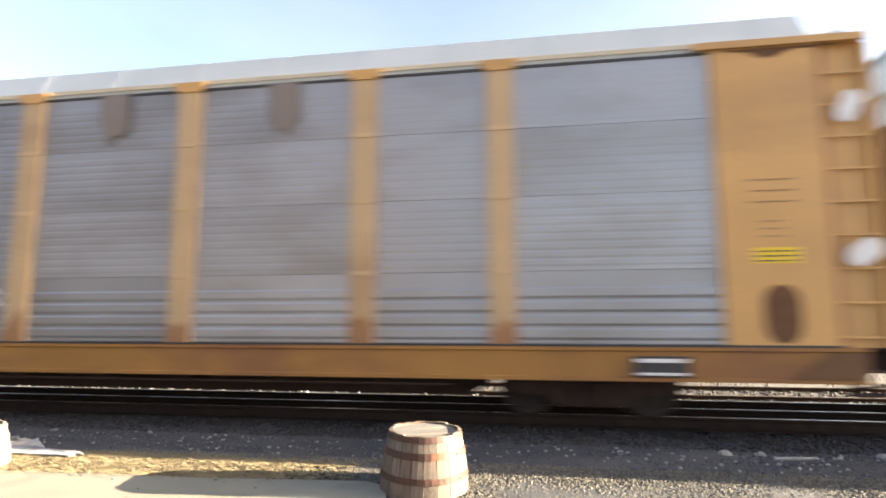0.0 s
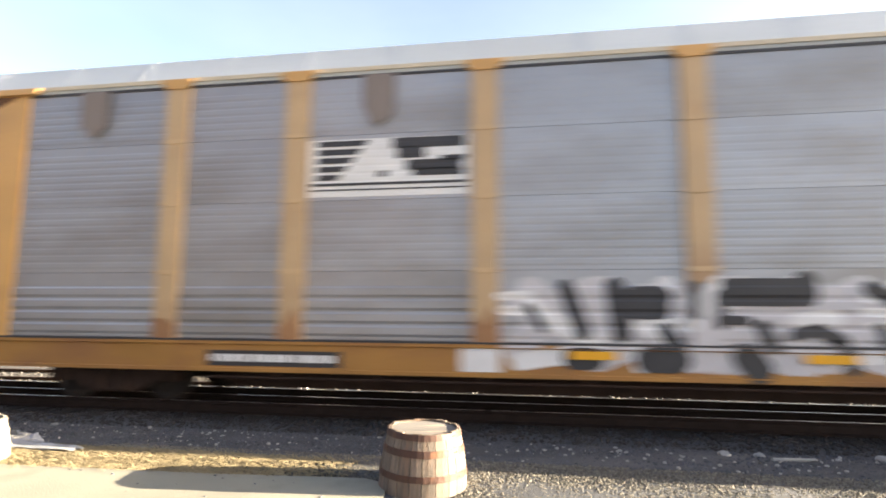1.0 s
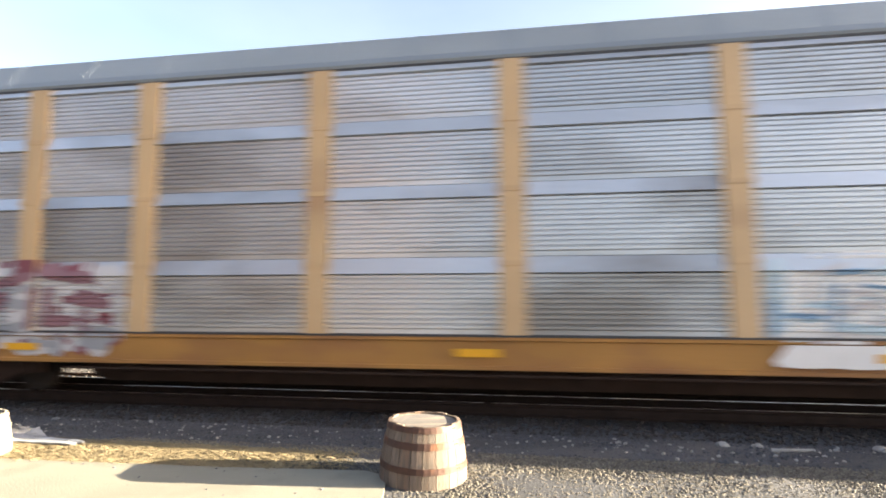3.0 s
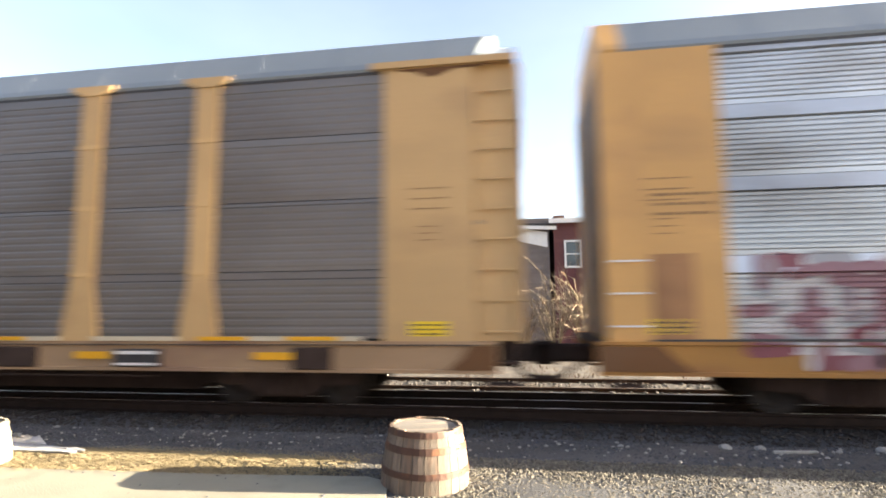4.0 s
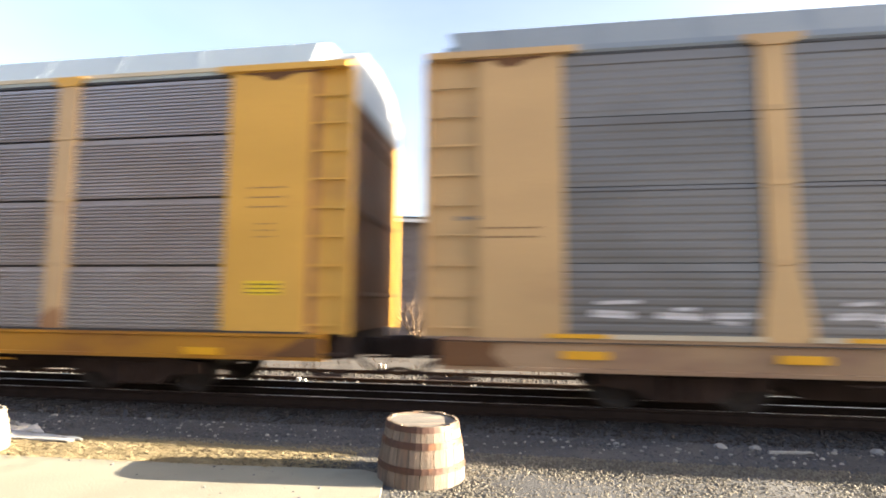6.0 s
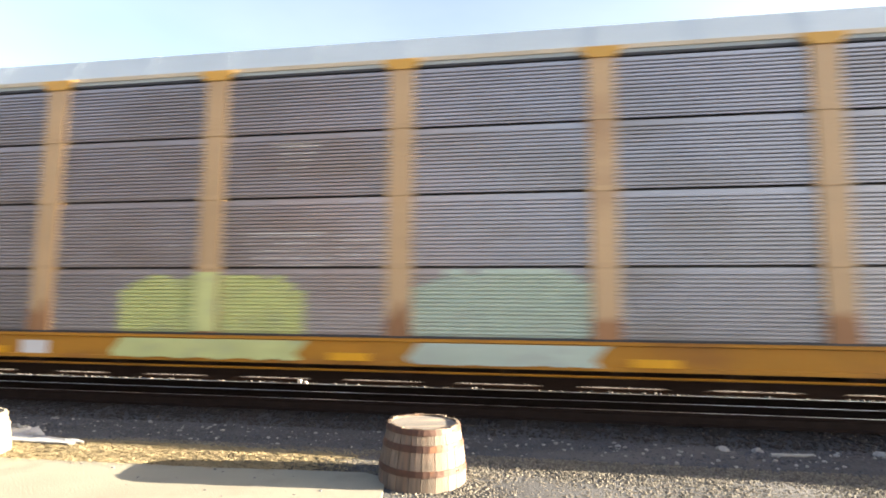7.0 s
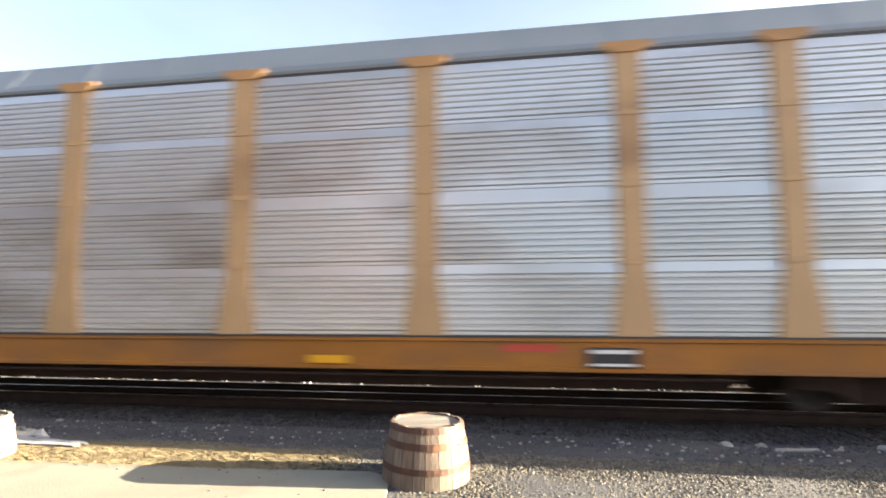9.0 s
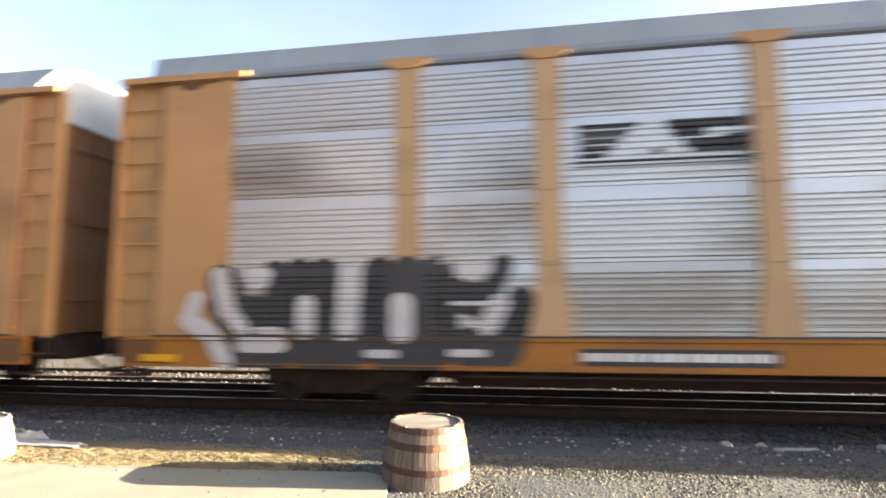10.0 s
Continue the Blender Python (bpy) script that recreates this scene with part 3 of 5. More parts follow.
def side_section(style):
    if style not in sections:
        bands = [(0.585, 0.63, -SIDE - 0.02, -SIDE - 0.02), (0.645, 0.97, -SIDE, -SIDE), (0.988, 1.028, -SIDE - 0.035, -SIDE - 0.035)]
        rows = style_rows(style)
        for r0, r1 in zip(rows, rows[1:]):
            line = rib_line(round(r1 - r0 - STYLES[style]["seam"], 3), *ribs_of(style, r0))
            for (y0, z0), (y1, z1) in zip(line, line[1:]):
                if z1 - z0 > 1e-4:
                    bands.append((r0 + z0, r0 + z1, y0 - SIDE + 0.04, y1 - SIDE + 0.04))
        sections[style] = bands
    return sections[style]


def clipped(ring, axis, lo, hi):
    """A convex ring cut down to lo..hi along one axis."""
    for sign, lim in ((1, lo), (-1, -hi)):
        out = []
        for p, q in zip(ring, ring[1:] + ring[:1]):
            a, b = sign * p[axis] - lim, sign * q[axis] - lim
            if a >= 0:
                out.append(p)
            if a * b < 0:
                t = a / (a - b)
                out.append((p[0] + (q[0] - p[0]) * t, p[1] + (q[1] - p[1]) * t))
        ring = out
        if len(ring) < 3:
            return []
    return ring


def paint_on(shape, car, ring, lift):
    """Lay a convex ring of (u, z) as paint on the near side of a car, over its ribs, posts, sill and end panels."""
    style = car_style[car.name]
    bands = side_section(style)
    low, high = min(p[1] for p in ring), max(p[1] for p in ring)
    cuts = [-99, -12.15]
    half = 0.19 + STYLES[style]["flare"]
    for p in POSTS:
        cuts += [p - half, p + half]
    cuts += [EDGE, 99]
    for i, (c0, c1) in enumerate(zip(cuts, cuts[1:])):
        strip = clipped(ring, 0, c0, c1)
        if not strip:
            continue
        for k, (z0, z1, y0, y1) in enumerate(bands):
            if z1 <= low or z0 >= high:
                continue
            if k > 2 and i % 2 == 0:
                break
            piece = clipped(strip, 1, z0, z1)
            if piece:
                shape.poly([(u, y0 + (y1 - y0) * (z - z0) / (z1 - z0) - lift, z) for u, z in piece])
        if i % 2 == 0:
            y = -SIDE if i in (0, len(cuts) - 2) else -SIDE - 0.033
            piece = clipped(strip, 1, 1.04, 5.06)
            if piece:
                shape.poly([(u, y - lift, z) for u, z in piece])
    return shape


def brush(shape, car, pts, w_, lift):
    """A painted stroke of width w_ through (u, z) points, with round ends."""
    for i, (p, q) in enumerate(zip(pts, pts[1:])):
        a = math.atan2(q[1] - p[1], q[0] - p[0])
        ring = []
        for c, s0 in ((q, -90), (p, 90)):
            for k in range(7):
                g_ = a + radians(s0 + 30 * k)
                ring.append((c[0] + w_ / 2 * math.cos(g_), c[1] + w_ / 2 * math.sin(g_)))
        paint_on(shape, car, ring, lift + 0.00004 * i)
    return shape


def post_shape(flare, cap):
    s = Shape()
    h = 0.19
    if flare:
        s.slab([(-h - flare, 1.0), (h + flare, 1.0), (h + flare * 0.8, 1.35), (h, 1.95), (h, 5.06), (-h, 5.06), (-h, 1.95), (-h - flare * 0.8, 1.35)], -0.04, 0.1)
    else:
        s.slab([(-h, 1.0), (h, 1.0), (h, 5.06), (-h, 5.06)], -0.04, 0.1)
    return s.mesh("post")


def cap_shape(cap, h=0.19):
    return Shape().slab([(-h, 5.03), (h, 5.03), (cap, 5.13), (cap, 5.19), (-cap, 5.19), (-cap, 5.13)], -0.065, -0.042).mesh("cap")


def autorack(style, label, mid, near_detail=True):
    st = STYLES[style]
    ends = {1: END[1], -1: END[-1] if style == "C" else (12.15, 13.35, 14.16)}
    car = tagged(new("autorack_car"), label, "freight car", group="cars of the passing train")
    car_style[car.name] = style
    rows = style_rows(style)
    paint, screen = st["paint"], st["screen"]
    # screens between the posts, four rows high; the side is turned round for the far side
    stops = [-ends[-1][0]] + list(POSTS) + [EDGE]
    meshes = {}
    post_mesh = post_shape(st["flare"], st["cap"])
    cap_mesh = cap_shape(st["cap"] or 0.3)
    band_mesh = Shape().box(-0.205, 0.205, -0.052, -0.042, 0, 0.07).mesh("band")
    for side in (-1, 1):
        turn = 0 if side < 0 else math.pi
        for a, b in zip(stops, stops[1:]):
            lo = a + (0.19 if a != stops[0] else 0) + 0.004
            hi = b - (0.19 if b != EDGE else 0) - 0.004
            for r0, r1 in zip(rows, rows[1:]):
                wd, ht = round(hi - lo, 2), round(r1 - r0 - st["seam"], 3)
                if (wd, ht) not in meshes:
                    meshes[wd, ht] = corrugated(wd, ht, *ribs_of(style, r0))
                ob = part("screen_panel", meshes[wd, ht], screen, car, at=((lo + hi) / 2, side * (SIDE - 0.04), r0))
                ob.rotation_euler = (rng.uniform(-0.004, 0.004) if style in "DF" else 0, 0, turn)
        for p in POSTS:
            post = part("post", post_mesh, st["post"], car, at=(p, side * (SIDE - 0.02), 0))
            post.rotation_euler[2] = turn
            if side < 0:
                for z in (2.03, 3.10, 4.12):
                    part("band", band_mesh, st["post"], post, at=(0, 0, z))
                if st["cap"]:
                    part("cap", cap_mesh, paint, post)
                if style in "BE":
                    r_ = random.Random(int(p * 10) + 500)
                    s = Shape().slab([(-0.19, 1.05), (0.19, 1.05), (0.19, r_.uniform(1.15, 1.3)), (0.08, r_.uniform(1.3, 1.6)), (-0.05, r_.uniform(1.2, 1.4)), (-0.19, r_.uniform(1.2, 1.5))], -0.048, -0.043)
                    part("rust_foot", s, brown_primer, post)
        # sill: a deep channel with a ledge
        y = side * SIDE
        foot = 0.64 if style == "E" else 0.58
        s = Shape().run([(-0.02, foot), (0.10, foot), (0.10, 1.03), (-0.035, 1.03), (-0.035, 0.985), (0.0, 0.975), (0.0, foot + 0.06), (-0.02, foot + 0.05)], -HALF + 0.25, HALF - 0.25)
        # the gold on E paints the lit edge of the pipe
        part("pipe", Shape().tube((-8.6, -0.02, foot - 0.09), (8.6, -0.02, foot - 0.09), 0.018), sill_gold if style == "E" else under, car, at=(0, side * (SIDE - 0.1), 0))
        part("side_sill", s, st["sill"], car, at=(0, y, 0)).rotation_euler[2] = turn
        # a black strip that draws the shadow gap along the foot of the screens
        z = (0.972, 0.986) if style == "D" else (1.031, 1.06)
        part("base_angle", Shape().run([(-0.042, z[0]), (0.06, z[0]), (0.06, z[1]), (-0.042, z[1])], -ends[-1][1], ends[1][1]), black_paint, car, at=(0, side * (SIDE - 0.002), 0)).rotation_euler[2] = turn
        # end panels with a door edge, recessed ladder bay and rungs
        for e in (-1, 1):
            e0, e1, e2 = [e * k for k in (ends[e] if side < 0 or e > 0 else END[-1])]
            s = Shape()
            s.box(*sorted((e0, e1)), *sorted((side * (SIDE - 0.06), side * SIDE)), 1.03, 5.10)
            panel = part("end_panel", s, paint, car)
            deep = 0.005 if style == "C" else 0.10
            part("ladder_bay", Shape().box(*sorted((e1, e2)), *sorted((side * (SIDE - deep - 0.06), side * (SIDE - deep))), 1.03, 5.10), paint, panel)
            if style != "C":
                part("corner_post", Shape().box(*sorted((e2 - e * 0.06, e2)), *sorted((side * (SIDE - 0.02), side * (SIDE - 0.10))), 1.0, 5.08), paint, panel)
            # a brown strip paints the shade and rust at the edge of the recess
            if style in "BEF":
                part("bay_channel", Shape().box(*sorted((e1 + e * 0.002, e1 + e * 0.11)), *sorted((side * (SIDE - 0.04), side * (SIDE - 0.095))), 1.04, 5.06), brown_primer, panel, "brown strip for the shade and rust of the recess")
            for i in range(0 if style == "C" else 9):
                z = 1.15 + 0.44 * i
                part("rung", Shape().box(*sorted((e1 + e * 0.05, e2 - e * 0.06)), *sorted((side * (SIDE - 0.03), side * (SIDE - 0.055))), z, z + 0.028), paint, panel)
            for z in (0.42, 0.72):
                part("step", Shape().box(*sorted((e1 + e * 0.1, e2 - e * 0.05)), *sorted((side * (SIDE - 0.02), side * (SIDE - 0.2))), z, z + 0.03), under, car)
            for x in (e1 + e * 0.09, e2 - e * 0.05):
                part("step_hanger", Shape().box(x - 0.02, x + 0.02, *sorted((side * (SIDE - 0.02), side * (SIDE - 0.06))), 0.42, 1.03), under, car)
            if side < 0:
                r_ = random.Random(int(mid * 10) + e)
                k0 = e1 - e * r_.uniform(0.2, 0.7)
                ring = [(k0, foot + 0.055), (e * 13.88, foot + 0.055), (e * 13.88, 0.965), (e1 - e * r_.uniform(0, 0.3), 0.965), (k0 + e * 0.2, 0.8)]
                # a darker brown patch over the outer end of the sill
                part("grimy_sill_end", Shape().slab(ring[::e], -SIDE - 0.037, -SIDE - 0.033), end_brown, car)
            if st["cap"]:
                part("eave_flange", Shape().box(*sorted((e0 - e * 0.2, e2 - e * 0.03)), *sorted((side * (SIDE - 0.1), side * (SIDE + 0.05))), 5.10, 5.20), paint, car)
                s = Shape().slab([(e0 + e * 0.1, 5.085), (e2 - e * 0.3, 5.085), (e1 - e * 0.05, 5.04), (e1 - e * 0.25, 5.05), (e0 + e * 0.95, 5.0), (e0 + e * 0.78, 4.93), (e0 + e * 0.62, 4.96), (e0 + e * 0.5, 5.03), (e0 + e * 0.3, 5.05)], *sorted((side * (SIDE + 0.003), side * (SIDE + 0.006))))
                part("rust_stain", s, rust, car)
        part("lining", Shape().box(-13.0, 13.0, *sorted((side * (SIDE - 0.14), side * (SIDE - 0.12))), 1.03, 5.07), black_paint, car)
        part("eave_gap", Shape().box(-ends[-1][0], EDGE, *sorted((side * (SIDE - 0.1), side * (SIDE - 0.025))), 5.06, 5.10), black_paint, car)
        if style == "D" and side < 0:
            for a, b in zip(stops, stops[1:]):
                part("ledge", Shape().box(a + 0.3, b - 0.3, -SIDE - 0.06, -SIDE - 0.03, 1.035, 1.10), eave_cream, car)
    # end doors, pleated
    for e in (-1, 1):
        e2 = e * (ends[e][2] if e > 0 else 13.76)
        ring = [(-1.36, e2 - e * 0.10)]
        for k in range(8):
            y0 = -1.34 + 0.335 * k
            ring += [(y0 + 0.01, e2 - e * 0.02), (y0 + 0.29, e2 - e * 0.02), (y0 + 0.31, e2 - e * 0.05), (y0 + 0.33, e2 - e * 0.05)]
        ring += [(1.36, e2 - e * 0.10)]
        s = Shape()
        k = len(ring)
        s.v = [(x, y, 1.05) for y, x in ring] + [(x, y, 5.06) for y, x in ring]
        s.f = [(i, (i + 1) % k, (i + 1) % k + k, i + k) for i in range(k)] + [tuple(range(k)), tuple(range(2 * k - 1, k - 1, -1))]
        door = part("end_door", s, old_zinc if style == "C" else end_brown, car, "dark pleated end door")
        for z in () if style == "C" else (1.6, 2.9, 4.2):
            part("door_bar", Shape().box(*sorted((e2 - e * 0.02, e2 + e * 0.02)), -1.3, 1.3, z, z + 0.07), end_brown, door)
        if style != "C":
            part("end_hood", Shape().box(*sorted((e2, e2 + e * 0.03)), -1.36, 1.36, 4.62, 5.09, 0.01), roof_pale, door, "pale galvanised hood over the end door")
        part("end_sill", Shape().box(*sorted((e2 - e * 0.45, e2 - e * 0.1)), -1.1, 1.1, 0.64, 1.03, 0.05), under, car)
        s = Shape().box(*sorted((e2 - e * 0.25, e * 14.76)), -0.13, 0.13, 0.62, 0.90, 0.04).box(*sorted((e * 14.5, e * 14.76)), -0.20, 0.20, 0.58, 0.94, 0.05)
        part("coupler", s, under, car)
        s = Shape().tube((e * 13.9, -0.4, 0.72), (e * 14.4, -0.36, 0.36), 0.035).tube((e * 14.4, -0.36, 0.36), (e * 14.74, -0.25, 0.42), 0.035)
        part("brake_hose", s, under, car)
    # floor and underframe
    part("deck", Shape().box(-13.9, 13.9, -1.4, 1.4, 0.93, 1.02), under, car)
    part("upper_deck", Shape().box(-13.7, 13.7, -1.4, 1.4, 2.70, 2.76), galv_d, car)
    belly = {"C": 0.15, "D": 0.15, "E": 0.28}.get(style, 0.21)
    s = Shape().slab([(-13.7, 0.92), (-13.7, 0.55), (-9.25, 0.5), (-8.75, belly), (8.75, belly), (9.25, 0.5), (13.7, 0.55), (13.7, 0.92)], -0.42, 0.42)
    part("center_sill", s, under, car)
    for i in range(9):
        x = -7.6 + 1.9 * i
        part("brake_rigging", Shape().slab([(x - 0.5, 0.34), (x - 0.26, 0.23), (x - 0.1, 0.19), (x + 0.2, 0.2), (x + 0.34, 0.25), (x + 0.6, 0.34)], -0.35, 0.35), under, car)
    for i in range(11):
        x = -7.5 + 1.5 * i
        part("cross_bearer", Shape().slab([(x - 0.06, 0.92), (x - 0.06, 0.5), (x + 0.06, 0.5), (x + 0.06, 0.92)], -1.38, 1.38), under, car)
    # roof
    ring = [(-1.47, 5.09), (1.47, 5.09), (1.49, 5.14), (1.44, 5.24), (1.15, 5.70), (0.9, 5.80), (0, 5.86), (-0.9, 5.80), (-1.15, 5.70), (-1.44, 5.24), (-1.49, 5.14)]
    rl = 13.42 if style == "C" else 13.6
    roof = part("roof", Shape().run(ring, -rl, rl), st["roof"], car)
    big = [(y * 1.0015, 5.09 + (z - 5.09) * 1.003) for y, z in ring]
    if style in "DF":
        for v in roof.data.vertices:
            v.co.x += 0.28 * (v.co.z - 5.09) / 0.77 * (1 if v.co.x > 0 else -1)
    seam = Shape().run(big, -0.02, 0.02).mesh("roof_seam")
    for i in range(19):
        part("roof_seam", seam, st["roof"], roof, at=(-13.0 + 26.0 / 18 * i, 0, 0))
    if st["eave"]:
        for side in (-1, 1):
            part("eave_strip", Shape().box(-13.7, 13.7, *sorted((side * 1.44, side * 1.505)), 5.15, 5.215), eave_cream, roof)
    for e in (-1, 1):
        if style == "C":
            part("roof_end", Shape().run([(y * 1.01, z + 0.004) for y, z in ring], *sorted((e * rl, e * (ends[e][2] - 0.02)))), paint, roof, "yellow roof end")
        else:
            e2_roof = 14.21 if e > 0 else 13.9
            k = [(-1.40, 5.09), (1.40, 5.09), (1.36, 5.24), (1.0, 5.55), (0, 5.66), (-1.0, 5.55), (-1.36, 5.24)]
            part("roof_end", Shape().run(k, *sorted((e * rl, e2_roof * e))), roof_pale, roof, "pale stepped roof end")
    # trucks, each with two wheelsets
    for e in (-1, 1):
        truck = part("truck", Shape().box(-0.25, 0.25, -0.95, 0.95, 0.30, 0.55, 0.05), under, car, at=(e * 10.55, 0, 0))
        for y in (-0.98, 0.98):
            s = Shape().slab([(-1.18, 0.34), (-1.18, 0.52), (-0.75, 0.56), (-0.4, 0.66), (0.4, 0.66), (0.75, 0.56), (1.18, 0.52), (1.18, 0.34), (0.72, 0.34), (0.42, 0.16), (-0.42, 0.16), (-0.72, 0.34)], y - 0.07, y + 0.07)
            for x in (-0.86, 0.86):
                s.slab([(x + 0.11 * math.cos(i * math.pi / 5), 0.42 + 0.11 * math.sin(i * math.pi / 5)) for i in range(10)], y - 0.12, y + 0.12)
            for x in (-0.2, 0.0, 0.2):
                s.tube((x, y * 1.09, 0.2), (x, y * 1.09, 0.5), 0.07, 0.07, 8)
            part("side_frame", s, under, truck)
        for x in (-0.86, 0.86):
            s = Shape()
            s.tube((0, -0.95, 0), (0, 0.95, 0), 0.08, 0.08, 10)
            for y in (-0.752, 0.752):
                n = len(s.v)
                rings = [(0.42, -0.065), (0.42, 0.065), (0.36, 0.065), (0.30, 0.03), (0.12, 0.05), (0.12, -0.05), (0.30, -0.03), (0.36, -0.065)]
                for r, d in rings:
                    s.v += [(r * math.cos(i * math.pi / 14), y + d, r * math.sin(i * math.pi / 14)) for i in range(28)]
                for j in range(len(rings)):
                    p, q = n + j * 28, n + (j + 1) % len(rings) * 28
                    s.f += [(p + i, q + i, q + (i + 1) % 28, p + (i + 1) % 28) for i in range(28)]
            ws = part("wheelset", s, steel_wheel, truck, at=(x, 0, 0.42))
            wheels.append((ws, x))
    moving.append((car, mid))
    return car


def flat(car, name, mat, u0, u1, z0, z1, level=0, label="", slant=0.0):
    """A painted rectangle on the near side of a car."""
    s = paint_on(Shape(), car, [(u0, z0), (u1, z0), (u1 + slant, z1), (u0 + slant, z1)], 0.003 + 0.003 * level)
    return part(name, s, mat, car, label)


def plate(car, name, mat, u0, u1, z0, z1, proud, label=""):
    """A thin plate fixed to the near side of a car."""
    return part(name, Shape().slab([(u0, z0), (u1, z0), (u1, z1), (u0, z1)], -SIDE - proud, -SIDE - proud + 0.006), mat, car, label)


def lines(car, name, mat, u0, u1, z0, z1, rows, label="", seed=1, level=0, thin=0.6):
    """Small writing that cannot be read: rows of bars."""
    r = random.Random(seed)
    s = Shape()
    h = (z1 - z0) / rows
    for i in range(rows):
        u, z = u0, z1 - (i + 0.8) * h
        while u < u1 - 0.02:
            w_ = min(r.uniform(0.06, 0.2), u1 - u)
            paint_on(s, car, [(u, z), (u + w_, z), (u + w_, z + h * thin), (u, z + h * thin)], 0.0045 + 0.003 * level)
            u += w_ + r.uniform(0.015, 0.05)
    return tagged(part(name, s, mat, car, label), kind="stuff")


def patchwork(car, u0, u1, z0, z1, mats, counts, label, seed=1, size=(0.25, 0.8), level=0, ways=(0.1, 1.3, -0.5, 0.6, 1.7), thick=(0.10, 0.28)):
    """Blurry overlapping spray paint: many short rounded strokes of several colours."""
    r = random.Random(seed)
    base = None
    for k, mat in enumerate(mats):
        s = Shape()
        n = counts[k]
        for i in range(n):
            l = r.uniform(*size)
            w_ = r.uniform(*thick) if k else r.uniform(0.3, 0.42)
            cu, cz = r.uniform(u0 + l / 2 + w_ / 2, max(u0 + l / 2 + w_ / 2 + 0.01, u1 - l / 2 - w_ / 2)), r.uniform(z0 + w_ / 2, z1 - w_ / 2)
            a = r.choice(ways)
            dz = min(abs(l / 2 * math.sin(a)), cz - z0 - w_ / 2, z1 - w_ / 2 - cz) * (1 if math.sin(a) > 0 else -1)
            dx = l / 2 * math.cos(a)
            brush(s, car, [(cu - dx, cz - dz), (cu + 0.1 * dx, cz + 0.35 * dz), (cu + dx, cz + dz)], w_, 0.003 + 0.004 * (level + k) + 0.00002 * i)
        ob = part("graffiti" if k == 0 else "graffiti_fill", s, mat, base or car, label if k == 0 else "")
        tagged(ob, kind="stuff")
        base = base or ob
    return base


def sprayed(car, style, mat, u0, u1, top, label):
    """Paint that follows the ribs of the screens, the posts and the sill, from the sill up to a height."""
    st = STYLES[style]
    stops = [-END[-1][0]] + list(POSTS) + [EDGE]
    thing = None
    rs = random.Random(int(u0 * 10) + 90)
    for a, b in zip(stops, stops[1:]):
        lo, hi = max(a + 0.2, u0), min(b - 0.2, u1)
        if hi - lo > 0.1:
            n_ = max(1, round((hi - lo) / 0.16))
            for i in range(n_):
                p0, p1 = lo + (hi - lo) * i / n_, lo + (hi - lo) * (i + 1) / n_
                edge_ = min(p1 - u0, u1 - p0)
                high = top - 0.38 * max(0, 1 - edge_ / 0.7) ** 2 - rs.choice((0, 0, 0, 0.06))
                me = corrugated(p1 - p0, high - ROWS[0] - 0.02, st["pitch"], st["depth"], st["low"], 0.0)
                ob = part("sprayed_paint" if thing is None else "sprayed_panel", me, mat, thing or car, label if thing is None else "")
                place = Vector(((p0 + p1) / 2, -SIDE + 0.034, ROWS[0]))
                ob.location = place - thing.location if thing else place
                thing = thing or ob
    for p_ in POSTS:
        if u0 < p_ < u1:
            flat(car, "sprayed_post", mat, p_ - 0.189, p_ + 0.189, ROWS[0] + 0.02, top, 4)
    ring = [(u0 + (u1 - u0) * i / 14, 0.665 + rs.uniform(0, 0.04)) for i in range(15)]
    ring += [(u1 - 0.08, 0.78), (u1 + 0.1, 0.97), (u0 + 0.12, 0.97), (u0 - 0.06, 0.76)]
    part("sprayed_sill", Shape().slab(ring, -SIDE - 0.042, -SIDE - 0.038), mat, car)


def blots(car, mat, marks, label="", level=0, under_part=None):
    """Painted blocks with rounded ends: (u, z, u, z, width) each."""
    s = Shape()
    for i, (ua, za, ub, zb, wd) in enumerate(marks):
        brush(s, car, [(ua, za), (ub, zb)], wd, 0.004 + 0.004 * level + 0.00006 * i)
    return tagged(part("graffiti" if under_part is None else "graffiti_fill", s, mat, under_part or car, label), kind="stuff")


def striped_logo(car, u0, u1, z0, z1, ground_paint=False):
    """A black and white railway emblem as plain shapes: a slanted head of thin bars, two solid blocks and two rules below."""
    s = Shape()
    h, w_ = z1 - z0, u1 - u0

    def bar(a0, b0, a1, b1, slant=0.0):
        ring = [(u0 + w_ * a0, z0 + h * b0), (u0 + w_ * a1, z0 + h * b0), (u0 + w_ * (a1 + slant), z0 + h * b1), (u0 + w_ * (a0 + slant * 0.2), z0 + h * b1)]
        paint_on(s, car, ring, 0.009)

    for i in range(5):
        bar(0.03, 0.30 + 0.14 * i, 0.17 + 0.045 * i, 0.30 + 0.14 * i + 0.095, 0.03)
    bar(0.53, 0.80, 0.99, 0.97)
    bar(0.56, 0.63, 0.74, 0.82)
    bar(0.62, 0.44, 0.97, 0.60)
    bar(0.66, 0.34, 0.98, 0.46)
    bar(0.84, 0.58, 0.99, 0.66)
    bar(0.44, 0.34, 0.50, 0.44)
    bar(0.0, 0.21, 1.0, 0.255)
    bar(0.0, 0.13, 1.0, 0.155)
    tagged(part("emblem", s, black_paint, car, "black striped emblem"), kind="stuff")
    if ground_paint:
        flat(car, "emblem_ground", white_paint, u0 - 0.04, u1 + 0.02, z0 + 0.03, z1 - 0.02)


